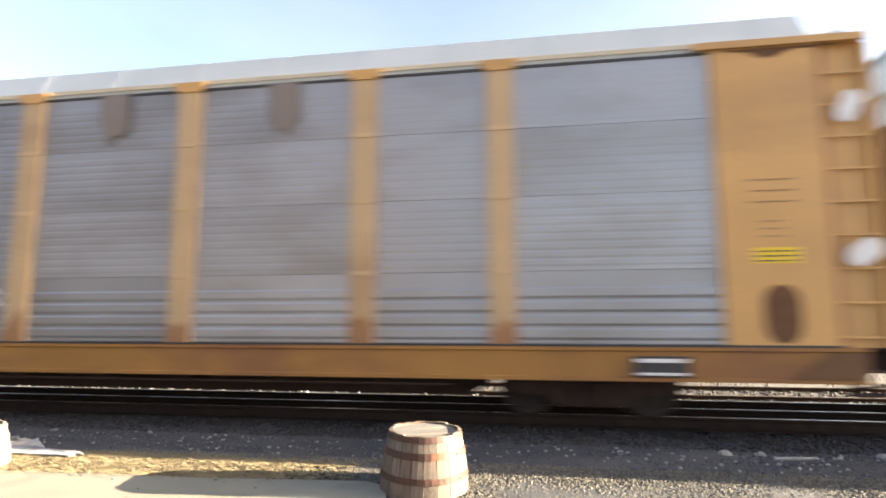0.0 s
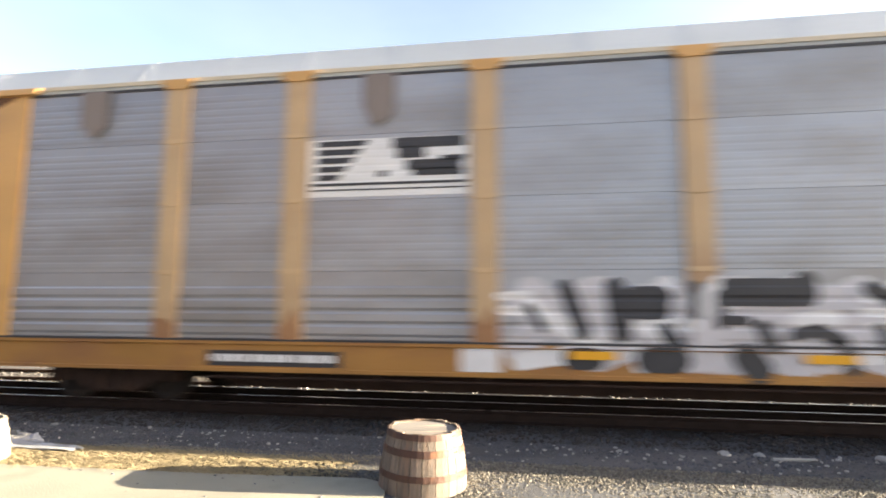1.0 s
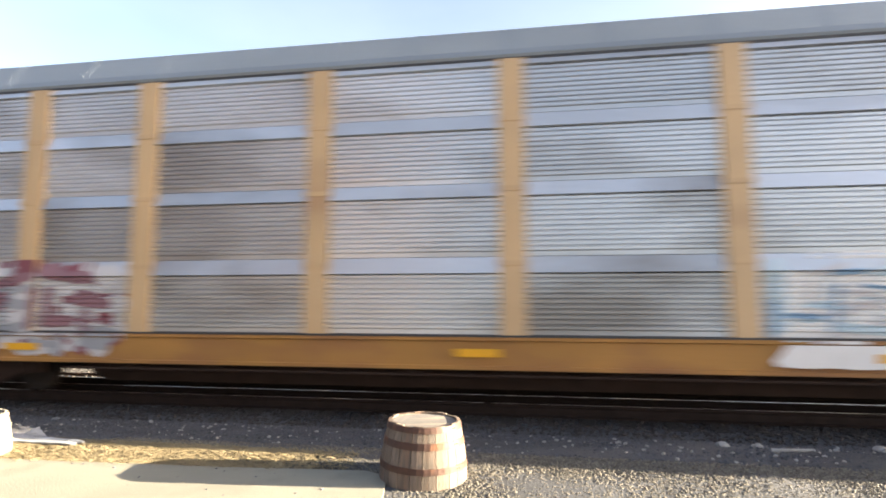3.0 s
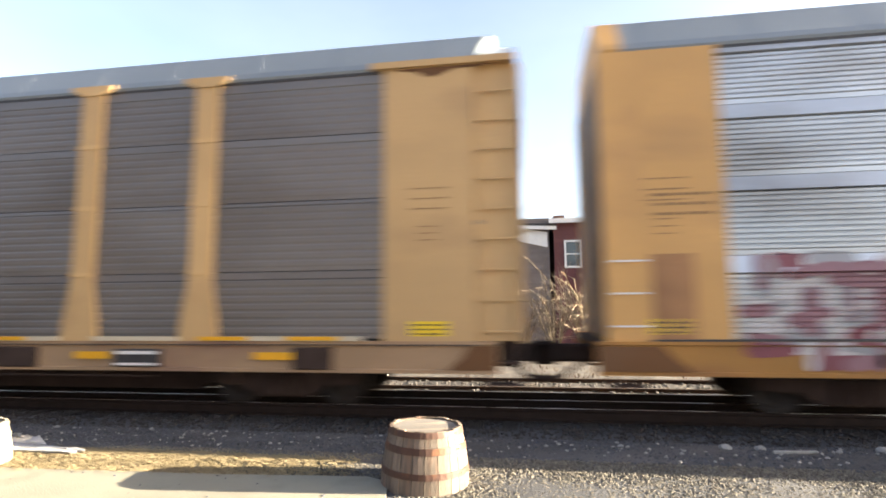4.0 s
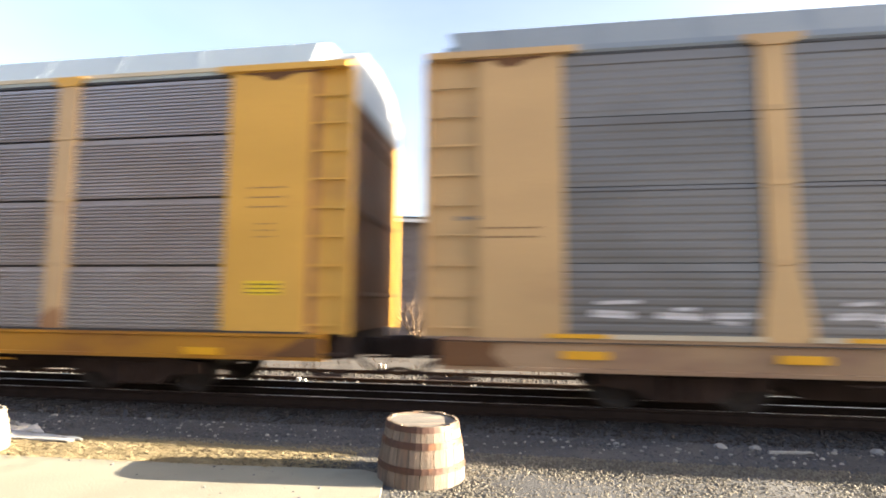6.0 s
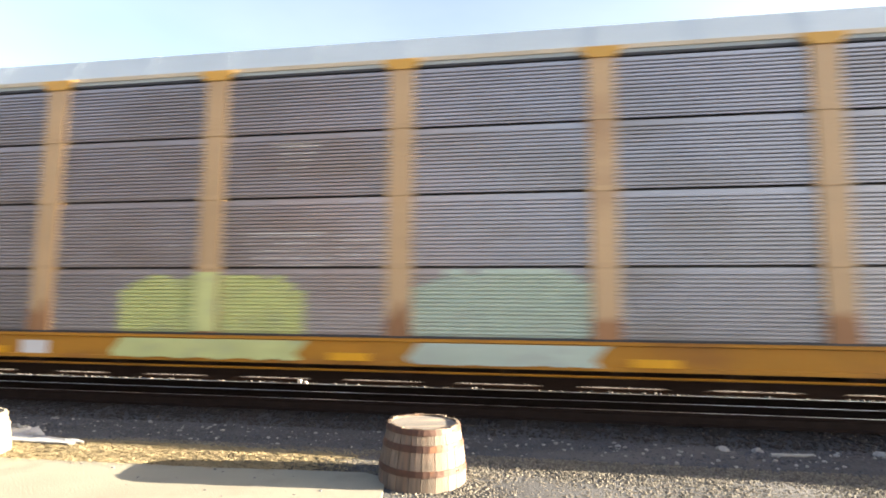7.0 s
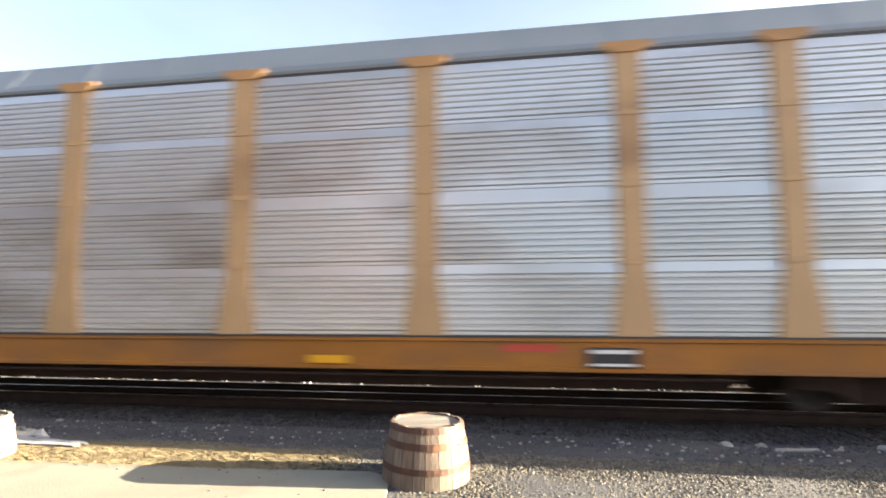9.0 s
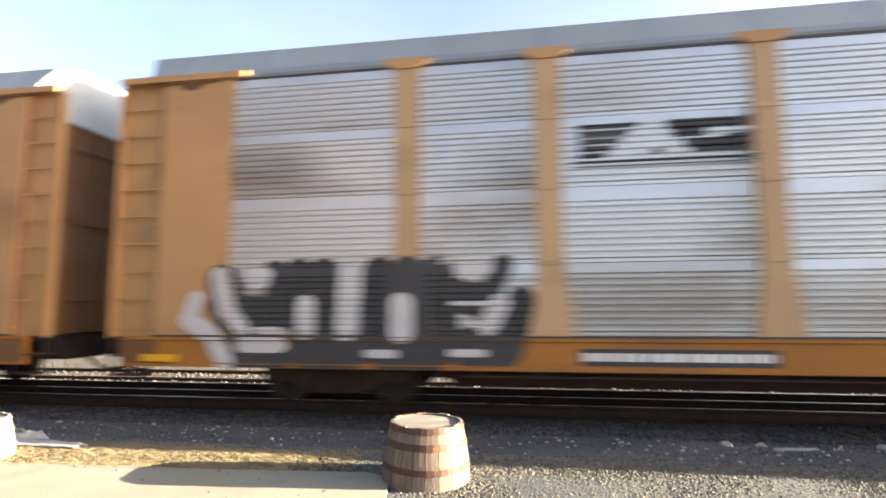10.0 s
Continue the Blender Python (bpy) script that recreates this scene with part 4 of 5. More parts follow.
def rust_run(car, u, w_, z0, z1, seed=1):
    r = random.Random(seed)
    s = Shape()
    top = []
    for i in range(9):
        x = u + w_ * (i / 8 - 0.5)
        top.append((x, z0 + (z1 - z0) * (0.22 * abs(i / 4 - 1) ** 3 + r.uniform(0, 0.28))))
    s.slab(top + [(u + w_ * 0.5, z1), (u - w_ * 0.5, z1)], -SIDE - 0.02, -SIDE - 0.016)
    part("rust_stain", s, rust_thin, car)


rust_thin = material("rust_washed_steel", (0.215, 0.18, 0.165), 0.8, 0, 0.8, 4, (1, 1, 0.3), bump=0.1)


def end_markings(car, e, seed, plate_z, mat=None):
    """Stencilled lines and a yellow decal on the end panel at end e."""
    a, b = sorted((e * 12.65, e * 13.2))
    mat = mat or stencil_brown
    lines(car, "stencil", mat, a, b, 2.9, 3.35, 3, seed=seed, thin=0.14)
    lines(car, "stencil", mat, a + 0.12, b - 0.15, 2.45, 2.75, 3, seed=seed + 1, thin=0.16)
    flat(car, "decal", label_yellow, a, b, plate_z, plate_z + 0.21, 0, "yellow warning decal")
    lines(car, "stencil", black_paint, a + 0.02, b - 0.02, plate_z + 0.01, plate_z + 0.2, 3, seed=seed + 2, level=1, thin=0.3)


def sill_lettering(car, u0, u1, seed):
    back = flat(car, "lettering_ground", black_paint, u0, u1, 0.66, 0.89, 0)
    lines(car, "lettering", white_paint, u0 + 0.06, u1 - 0.06, 0.69, 0.87, 1, seed=seed, level=1)


def sill_box(car, u0, u1):
    s = Shape().box(u0, u1, -SIDE - 0.05, -SIDE, 0.64, 0.91, 0.01)
    b = part("placard_holder", s, black_paint, car)
    part("placard", Shape().box(u0 + 0.04, u1 - 0.04, -SIDE - 0.056, -SIDE - 0.05, 0.83, 0.88).box(u0 + 0.04, u1 - 0.04, -SIDE - 0.056, -SIDE - 0.05, 0.665, 0.70), white_paint, b)


def reflectors(car, places, z=0.85, ledge=False):
    for u in places:
        plate(car, "reflector", reflector, u - 0.3, u + 0.3, z, z + 0.11, 0.055)


# car A, of which only the tail comes into view
car = autorack("D", "tall faded yellow autorack freight car rolling on the track", 19.9)
# car B
car = autorack("B", "dull grey autorack car with yellow posts and black-white graffiti", -9.65)
base = patchwork(car, -4.33, 1.16, 0.68, 1.98, [lilac_grey, white_paint], (46, 10), "white spray-painted lettering with charcoal blocks", 3, (0.4, 1.0))
blots(car, black_paint, [
    (-3.29, 1.83, -3.07, 1.21, 0.22), (-2.64, 1.83, -2.56, 1.21, 0.27), (-2.0, 1.25, -1.85, 0.98, 0.2), (-1.6, 1.85, -1.62, 1.45, 0.12), (-0.8, 1.3, -0.7, 1.05, 0.2), (0.5, 1.8, 0.85, 1.6, 0.2), (0.6, 1.3, 0.75, 0.9, 0.16), (-3.8, 1.55, -3.6, 1.25, 0.12), (-2.38, 1.69, -2.05, 1.69, 0.3), (-2.38, 1.52, -2.05, 1.52, 0.26), (-1.21, 1.83, -0.24, 1.83, 0.22), (-1.21, 1.69, -0.24, 1.69, 0.24), (-0.24, 1.91, -0.24, 1.71, 0.26), (-1.31, 1.71, -1.31, 1.33, 0.16), (-1.21, 1.39, -0.98, 1.39, 0.12), (-0.42, 1.21, -0.15, 1.27, 0.16), (-0.15, 1.27, 0.12, 1.13, 0.18), (0.12, 1.13, 0.21, 0.79, 0.18), (-2.24, 0.86, -1.87, 0.86, 0.34), (-1.03, 0.92, -0.89, 0.75, 0.36), (-3.21, 0.86, -2.94, 0.86, 0.3)], "charcoal blocks", 3, base)
blots(car, white_paint, [(0.75, 1.85, 1.05, 1.86, 0.10), (0.45, 1.68, 1.08, 1.68, 0.14), (0.4, 1.5, 1.02, 1.49, 0.12), (0.5, 1.33, 1.0, 1.33, 0.10), (-4.2, 1.7, -3.8, 1.72, 0.12), (-4.15, 1.5, -3.7, 1.5, 0.14)], "white spray-painted blocks", 2)
reflectors(car, (-2.95, -0.05))
striped_logo(car, -7.05, -4.67, 3.16, 4.1, True)
sill_lettering(car, -8.6, -6.5, 1)
flat(car, "patch", white_paint, -4.75, -4.2, 0.65, 0.97)
for i, u in enumerate((-6.0, -10.85, 3.05, 6.0)):
    rust_run(car, u, 0.5, 4.2, 5.07, i)
end_markings(car, 1, 1, 2.12)
end_markings(car, -1, 5, 1.63)
blots(car, white_paint, [(-14.0, 4.93, -13.4, 4.95, 0.24), (-13.9, 4.78, -13.5, 4.80, 0.12), (13.9, 4.1, 14.0, 4.3, 0.25), (13.9, 2.2, 14.05, 2.3, 0.28)], "white patches on the ladder bays")
part("rust_stain", paint_on(paint_on(Shape(), car, [(-13.5, 5.05), (-13.3, 4.86), (-12.95, 4.82), (-12.5, 5.0), (-12.4, 5.05)], 0.008), car, [(-13.3, 4.9), (-13.2, 4.66), (-12.85, 4.68), (-12.8, 4.9)], 0.0085), rust, car)
sill_box(car, 11.06, 11.76)
s = brush(Shape(), car, [(12.95, 1.30), (12.95, 1.62)], 0.45, 0.006)
part("oil_stain", s, rust, car)
# car C
car = autorack("C", "bright galvanised autorack car with yellow posts and pale blue graffiti", -39.15)
sprayed(car, "C", white_paint, 1.85, 6.2, 2.2, "white spray paint over the ribs")
patchwork(car, 1.9, 6.1, 0.72, 2.1, [white_paint, sky_paint, lilac_grey, mid_blue], (9, 26, 44, 9), "white spray paint with washed blue scribbles", 23, (0.2, 0.6), ways=(0.05, -0.1, 0.3, 1.4), thick=(0.04, 0.09), level=1)
blots(car, sky_paint, [(1.9, 1.2, 1.9, 2.0, 0.2), (5.6, 1.4, 6.1, 1.4, 0.3), (5.7, 1.75, 6.0, 1.8, 0.3), (6.1, 1.5, 6.15, 1.9, 0.25), (2.6, 1.2, 3.2, 1.15, 0.12), (4.2, 1.5, 4.6, 1.3, 0.12), (3.2, 0.72, 3.6, 0.72, 0.1)], "washed blue strokes", 4)
blots(car, mid_blue, [(1.82, 1.1, 1.84, 1.5, 0.1), (5.5, 1.36, 6.0, 1.3, 0.1), (4.6, 1.4, 5.0, 1.38, 0.08), (2.0, 1.35, 2.4, 1.33, 0.07)], "blue strokes", 5)
patchwork(car, 8.1, 12.25, 0.66, 1.98, [grey_paint, lilac_grey, steel_spray, black_paint], (40, 110, 120, 70), "tangled black and white spray-painted lettering", 8, (0.14, 0.4), ways=(0.1, -0.1, 1.5, 1.6, 1.4, 0.8), thick=(0.05, 0.11))
patchwork(car, -12.1, -7.4, 0.66, 2.2, [lilac_grey, maroon_spray, lilac_grey, steel_spray, dull_maroon], (44, 52, 44, 22, 26), "white and maroon spray-painted lettering", 19, (0.25, 0.7), ways=(0.05, -0.12, 0.2, 1.5), thick=(0.09, 0.24))
s = paint_on(Shape(), car, [(4.95, 3.66), (7.42, 3.74), (7.42, 3.94), (5.05, 3.90)], 0.004)
part("emblem", s, orange_logo, car, "orange slanted emblem bar")
lines(car, "emblem_detail", lilac, 5.1, 7.3, 3.72, 3.92, 2, seed=3, level=1, thin=0.18)
s = paint_on(Shape(), car, [(4.79, 3.46), (5.1, 3.44), (7.2, 3.60), (7.2, 3.615), (4.9, 3.58)], 0.004)
part("emblem_wedge", s, black_paint, car, "black wedge under the emblem")
sill_box(car, 6.47, 7.01)
reflectors(car, (3.3, 10.33, -9.3, -2.0), 0.76)
end_markings(car, 1, 11, 2.08)
end_markings(car, -1, 14, 1.12)
s = brush(Shape(), car, [(13.0, 1.48), (13.02, 1.74)], 0.30, 0.008)
part("spray_blot", s, navy, car)
flat(car, "primer_patch", brown_primer, 12.3, 14.2, 1.06, 2.36)
flat(car, "primer_patch", brown_primer, 12.4, 14.0, 0.62, 0.96)
for z in (1.22, 1.66, 2.1):
    plate(car, "grab_iron", white_paint, 13.45, 14.12, z, z + 0.03, 0.03)
flat(car, "primer_patch", brown_primer, -13.15, -12.6, 1.06, 2.2)
for z in (1.22, 1.66, 2.1):
    plate(car, "grab_iron", white_paint, -13.7, -13.2, z, z + 0.025, 0.03)
lines(car, "scrawl", stencil_brown, -13.1, -12.3, 2.7, 3.1, 3, "scrawled dark marks", seed=77, thin=0.3)
# car D
car = autorack("D", "dark grey autorack car with faded yellow posts and lilac graffiti", -68.28)
flat(car, "lilac_wash", lilac, 0.5, 4.7, 0.60, 0.97, 0)
base = blots(car, black_paint, [
    (0.52, 0.9, 0.59, 1.43, 0.42), (0.59, 1.43, 0.97, 1.96, 0.42), (0.97, 1.96, 1.37, 2.14, 0.42), (1.43, 2.0, 1.43, 0.99, 0.5), (1.88, 2.0, 1.83, 0.99, 0.5), (2.44, 2.0, 2.54, 0.99, 0.5), (2.94, 1.39, 2.94, 1.74, 0.5), (2.94, 1.74, 3.34, 2.09, 0.5), (3.75, 2.05, 4.25, 2.09, 0.5), (3.55, 0.99, 3.24, 1.52, 0.5), (4.25, 2.05, 4.61, 1.65, 0.46), (4.61, 1.65, 4.41, 1.16, 0.46), (3.95, 1.96, 4.0, 1.25, 0.5), (0.62, 0.81, 1.22, 0.85, 0.4)], "lilac bubble shapes with a black outline")
blots(car, lilac, [
    (0.59, 0.94, 0.79, 1.56, 0.36), (0.79, 1.56, 1.27, 2.07, 0.36), (1.45, 2.07, 1.4, 1.39, 0.34), (1.96, 2.0, 1.8, 1.12, 0.36), (2.03, 2.11, 2.44, 2.09, 0.3), (2.46, 2.0, 2.41, 1.12, 0.32), (1.88, 1.19, 2.44, 1.16, 0.28), (3.55, 2.11, 3.09, 1.94, 0.32), (3.09, 1.94, 2.86, 1.54, 0.32), (2.86, 1.54, 2.99, 1.21, 0.32), (2.99, 1.19, 3.6, 1.03, 0.26), (3.62, 2.09, 3.6, 1.61, 0.3), (4.03, 2.07, 3.93, 1.52, 0.32), (3.93, 1.52, 4.0, 1.21, 0.32), (4.0, 2.09, 4.46, 2.05, 0.32), (4.46, 2.05, 4.73, 1.65, 0.32), (4.73, 1.65, 4.58, 1.25, 0.32), (4.58, 1.25, 4.0, 1.14, 0.32), (0.67, 0.9, 1.22, 0.88, 0.3)], "lilac fill", 1, base)
blots(car, black_paint, [
    (1.22, 1.65, 1.15, 1.34, 0.15), (1.22, 1.32, 1.48, 1.32, 0.12), (3.22, 1.65, 3.24, 1.47, 0.12), (4.28, 1.81, 4.2, 1.43, 0.13), (3.37, 1.32, 3.47, 1.3, 0.14), (3.75, 2.23, 3.72, 1.78, 0.07), (1.7, 2.18, 1.65, 1.39, 0.07), (2.69, 1.47, 2.74, 1.83, 0.08), (2.74, 1.83, 2.94, 2.05, 0.08)], "black inner strokes", 2, base)
blots(car, white_paint, [(2.3, 2.15, 2.7, 2.15, 0.12), (3.5, 2.12, 3.9, 2.12, 0.14), (1.15, 1.0, 1.4, 1.0, 0.16)], "white highlights", 3)
patchwork(car, -5.0, -0.35, 0.69, 2.3, [lilac, sky_paint, lilac], (34, 30, 16), "light blue and white spray-painted lettering with maroon accents", 12, (0.25, 0.6), ways=(1.5, 1.62, 1.45, 0.05), thick=(0.12, 0.26))
blots(car, pale_lilac, [(-5.09, 1.6, -4.86, 1.08, 0.36), (-5.01, 1.86, -4.62, 1.86, 0.27), (-4.83, 2.08, -4.45, 2.12, 0.23), (-0.06, 1.79, 0.42, 1.83, 0.36)], "thin lilac haze", 2)
blots(car, sky_paint, [(-4.21, 2.04, -4.19, 1.78, 0.54), (-3.41, 1.99, -2.69, 1.95, 0.54), (-2.25, 2.03, -2.1, 1.62, 0.54), (-1.64, 2.12, -1.53, 1.13, 0.67), (-1.03, 1.3, -0.38, 1.39, 0.36), (-4.5, 1.43, -4.38, 1.0, 0.54), (-0.87, 1.63, -0.38, 1.63, 0.27), (-3.82, 1.1, -2.56, 1.08, 0.32), (-2.21, 1.04, -1.53, 1.05, 0.36), (-4.55, 0.74, -3.44, 0.75, 0.36), (-2.37, 0.75, -1.86, 0.76, 0.36), (-1.1, 0.78, 0.26, 0.79, 0.38)], "light blue blocks", 3)
blots(car, white_paint, [(-3.71, 2.37, -3.2, 2.36, 0.2), (-2.26, 2.31, -1.56, 2.35, 0.21), (-4.51, 1.6, -3.99, 1.61, 0.18), (-4.3, 1.26, -3.29, 1.29, 0.14), (-3.8, 1.56, -3.48, 1.57, 0.21), (-2.85, 1.55, -2.57, 1.28, 0.18), (-1.05, 2.07, -0.3, 2.1, 0.18), (-0.91, 1.46, -0.3, 1.47, 0.12), (-2.56, 1.12, -1.87, 1.13, 0.11), (-4.27, 0.83, -2.99, 0.83, 0.12), (-1.36, 0.9, 0.11, 0.86, 0.12), (-1.98, 2.03, -1.88, 1.45, 0.16)], "white strokes", 4)
blots(car, maroon_spray, [(-4.13, 1.6, -4.01, 1.48, 0.2), (-3.15, 1.36, -3.08, 1.07, 0.25), (-2.22, 1.25, -2.09, 1.19, 0.18), (-1.24, 1.3, -1.11, 1.2, 0.21), (-0.71, 1.87, -0.54, 1.85, 0.16), (-3.17, 0.71, -2.72, 0.7, 0.16), (-1.74, 0.97, -1.6, 0.69, 0.23)], "maroon accents", 5)
blots(car, grey_paint, [(-3.43, 2.32, -3.11, 2.33, 0.07), (-3.05, 2.11, -2.38, 2.1, 0.06), (-1.04, 1.79, -0.3, 1.79, 0.08), (-4.29, 1.17, -3.69, 1.18, 0.07), (-1.79, 1.4, -1.12, 1.42, 0.05), (-2.58, 1.61, -2.28, 1.62, 0.06), (-3.56, 1.4, -3.29, 1.4, 0.07), (-0.7, 1.27, -0.25, 1.3, 0.07), (-3.0, 1.01, -2.56, 1.02, 0.06)], "charcoal dashes", 6)
blots(car, pale_lilac, [(4.95, 1.96, 5.4, 1.98, 0.08), (5.0, 1.86, 5.5, 1.87, 0.08), (5.05, 1.76, 5.45, 1.77, 0.09), (5.15, 1.66, 5.6, 1.66, 0.08), (5.25, 1.56, 5.55, 1.55, 0.07)], "faint pale scrawl")
for u in (1.85, 2.8, 3.75):
    part("scrawl", brush(Shape(), car, [(u - 0.16, 2.36), (u, 2.44), (u + 0.14, 2.37)], 0.24, 0.004), pale_lilac, car)
flat(car, "red_panel", red_paint, -7.13, -4.62, 2.97, 5.07, 0, "red painted panel")
for i, (u1, z0) in enumerate(((-4.66, 4.24), (-5.28, 3.74), (-5.05, 3.24))):
    lines(car, "red_panel_bar", white_paint, -7.06, u1, z0 - 0.03, z0 + 0.24, 1, "white lettering reduced to bars", seed=30 + i, level=0)
flat(car, "white_square", lilac_grey, -5.78, -5.14, 1.63, 1.98)
blots(car, lilac_grey, [(-11.7, 1.52, -11.2, 1.54, 0.05), (-11.75, 1.38, -11.3, 1.36, 0.10), (-10.9, 1.36, -10.4, 1.34, 0.09), (-10.7, 1.44, -10.5, 1.45, 0.05), (-10.2, 1.36, -9.75, 1.37, 0.08), (-10.15, 1.27, -9.9, 1.26, 0.05)], "pale scribbled marks")
blots(car, lilac_grey, [(-8.75, 1.36, -8.4, 1.38, 0.09), (-8.6, 1.52, -8.3, 1.54, 0.05), (-8.3, 1.36, -7.7, 1.34, 0.09), (-8.2, 1.26, -7.8, 1.25, 0.05)], "pale scribbled marks")
sill_box(car, 7.98, 8.75)
reflectors(car, (-11.9, -9.2, -6.8, -4.4, -3.6, 2.0, 5.0, 7.6, 10.6), 0.76)
for u in (-12.0, -8.3, -5.3, -1.0, 3.0, 6.0, 9.8, 11.2):
    plate(car, "reflector", reflector, u - 0.4, u + 0.4, 1.042, 1.10, 0.068)
end_markings(car, 1, 21, 1.1)
lines(car, "stencil", stencil_brown, -13.3, -12.5, 2.4, 2.66, 2, seed=3, thin=0.2)
flat(car, "primer_patch", steel_spray, -7.1, -4.4, 0.64, 0.94, 0)
for u0, u1 in ((-6.9, -6.5), (-6.35, -5.9), (-5.7, -5.2), (-5.1, -4.6)):
    flat(car, "worn_lettering", lilac_grey, u0, u1, 0.72, 0.88, 1)
# a dark box on the sill, and a dark stain drawn as a second block
for u0, u1 in ((5.3, 6.6), (10.9, 11.5)):
    part("brake_box", Shape().box(u0, u1, -SIDE - 0.05, -SIDE + 0.02, 0.62, 0.94, 0.02), under, car)
# car E
car = autorack("E", "grey ribbed autorack car with golden yellow posts and shield emblem", -97.8)
sprayed(car, "E", lime, -3.0, 0.06, 1.98, "lime green spray paint over the ribs")
sprayed(car, "E", teal, 1.7, 4.3, 2.04, "pale teal spray paint over the ribs")
plate(car, "shield_panel", yellow_new, -9.6, -7.1, 3.12, 5.09, 0.062)
s = Shape().slab([(-8.95, 3.50), (-8.4, 3.42), (-7.85, 3.50), (-7.66, 3.75), (-7.66, 4.3), (-7.72, 4.5), (-7.76, 4.93), (-9.02, 4.93), (-9.06, 4.5), (-9.12, 4.3), (-9.12, 3.75)], -SIDE - 0.076, -SIDE - 0.07)
shield = part("shield", s, lilac, car, "pale shield emblem with blue bars")
part("shield_field", Shape().slab([(-8.99, 4.24), (-7.79, 4.24), (-7.79, 4.92), (-8.99, 4.92)], -SIDE - 0.0775, -SIDE - 0.0765), white_paint, shield)
for z0, z1 in ((4.80, 4.92), (4.52, 4.62), (4.24, 4.36)):
    part("shield_bar", Shape().slab([(-9.0, z0), (-7.78, z0), (-7.78, z1), (-9.0, z1)], -SIDE - 0.083, -SIDE - 0.078), blue_paint, shield)
sill_lettering(car, -8.4, -7.17, 3)
sill_lettering(car, -7.05, -5.53, 4)
flat(car, "patch", white_paint, -4.7, -4.2, 0.68, 0.9)
end_markings(car, -1, 31, 1.7)
blots(car, lilac_grey, [(-11.61, 4.95, -10.94, 4.51, 0.06), (-11.51, 4.97, -10.82, 4.54, 0.05)], "faint pale streaks")
plate(car, "placard", white_paint, -14.12, -13.84, 3.20, 3.33, 0.012)
plate(car, "placard", label_yellow, -14.14, -13.92, 3.08, 3.16, 0.012)
flat(car, "primer_patch", orange_old, -13.1, -12.2, 1.08, 1.56, 0)
end_markings(car, 1, 34, 1.6)
reflectors(car, (-12.5, -9.0, -5.2, 0.8, 5.0, 12.0), 0.70)
# daylight through perforations, painted as rows of short white dashes: (u, u, z, z) of each cluster
for u0, u1, z0, z1 in ((-0.89, 0.33, 2.07, 2.56), (0.57, 1.25, 2.21, 2.52), (-0.40, 0.15, 3.45, 3.95), (-7.13, -6.52, 2.07, 2.62), (-2.25, -2.13, 2.27, 2.58), (-11.61, -11.25, 2.75, 2.89), (-8.35, -7.79, 2.34, 2.60)):
    s = Shape()
    z = z0
    while z < z1:
        u = u0 + rng.uniform(0, 0.05)
        while u < u1:
            if rng.random() < 0.72:
                paint_on(s, car, [(u, z), (u + 0.05, z), (u + 0.05, z + 0.024), (u, z + 0.024)], 0.004)
            u += 0.085
        z += 0.112
    paint_on(s, car, [(u0 - 0.1, z1), (u1, z1), (u1, z1 + 0.012), (u0 - 0.1, z1 + 0.012)], 0.004)
    tagged(part("worn_patch", s, white_paint, car, "rows of white dashes painted as daylight through perforations"), kind="stuff")
# car F
car = autorack("F", "silvery autorack car with weathered orange posts and charcoal graffiti", -127.35)
base = blots(car, grey_paint, [
    (-12.24, 1.88, -11.9, 1.06, 0.5), (-11.9, 1.39, -11.21, 1.39, 0.5), (-11.38, 1.96, -11.21, 1.39, 0.45), (-11.98, 0.73, -11.21, 0.73, 0.3), (-11.0, 1.96, -10.87, 0.9, 0.5), (-10.61, 1.96, -10.53, 0.9, 0.5), (-10.87, 0.73, -10.19, 0.73, 0.4), (-10.19, 1.88, -10.01, 0.9, 0.5), (-9.76, 1.96, -9.76, 0.9, 0.5), (-9.33, 1.96, -9.16, 0.9, 0.5), (-9.67, 0.73, -8.99, 0.73, 0.4), (-8.9, 1.96, -8.82, 0.9, 0.5), (-8.56, 1.64, -8.3, 1.55, 0.5), (-8.48, 0.9, -7.96, 0.9, 0.55), (-7.96, 2.05, -8.3, 1.39, 0.3), (-7.71, 1.55, -7.88, 0.9, 0.4), (-12.32, 1.51, -12.15, 1.23, 0.3)], "charcoal and pale grey spray-painted blocks")
blots(car, lilac_grey, [
    (-12.65, 1.6, -12.77, 1.29, 0.26), (-12.77, 1.29, -12.37, 1.05, 0.28), (-12.37, 1.05, -12.13, 0.65, 0.28), (-12.27, 1.95, -12.13, 1.43, 0.28), (-12.13, 1.43, -11.9, 1.16, 0.26), (-11.77, 1.96, -11.54, 1.96, 0.22), (-11.71, 1.84, -11.57, 1.84, 0.18), (-11.85, 0.92, -11.28, 0.92, 0.24), (-11.68, 1.13, -11.3, 1.13, 0.1), (-10.89, 1.51, -10.89, 1.14, 0.3), (-10.2, 2.01, -10.25, 1.14, 0.36), (-9.42, 1.51, -9.42, 1.11, 0.34), (-8.56, 2.01, -8.2, 2.01, 0.18), (-8.48, 1.9, -8.29, 1.9, 0.16), (-8.69, 1.51, -8.13, 1.51, 0.07), (-8.01, 1.51, -8.2, 1.19, 0.28), (-9.91, 0.8, -9.54, 0.8, 0.12), (-8.69, 0.82, -8.26, 0.82, 0.11), (-8.82, 2.13, -8.82, 2.11, 0.1)], "pale grey strokes", 2, base)
striped_logo(car, -6.95, -4.55, 3.3, 4.05)
sill_lettering(car, -6.95, -4.45, 6)
sill_box(car, 6.65, 7.3)
flat(car, "patch", red_paint, 5.51, 6.28, 0.84, 0.94)
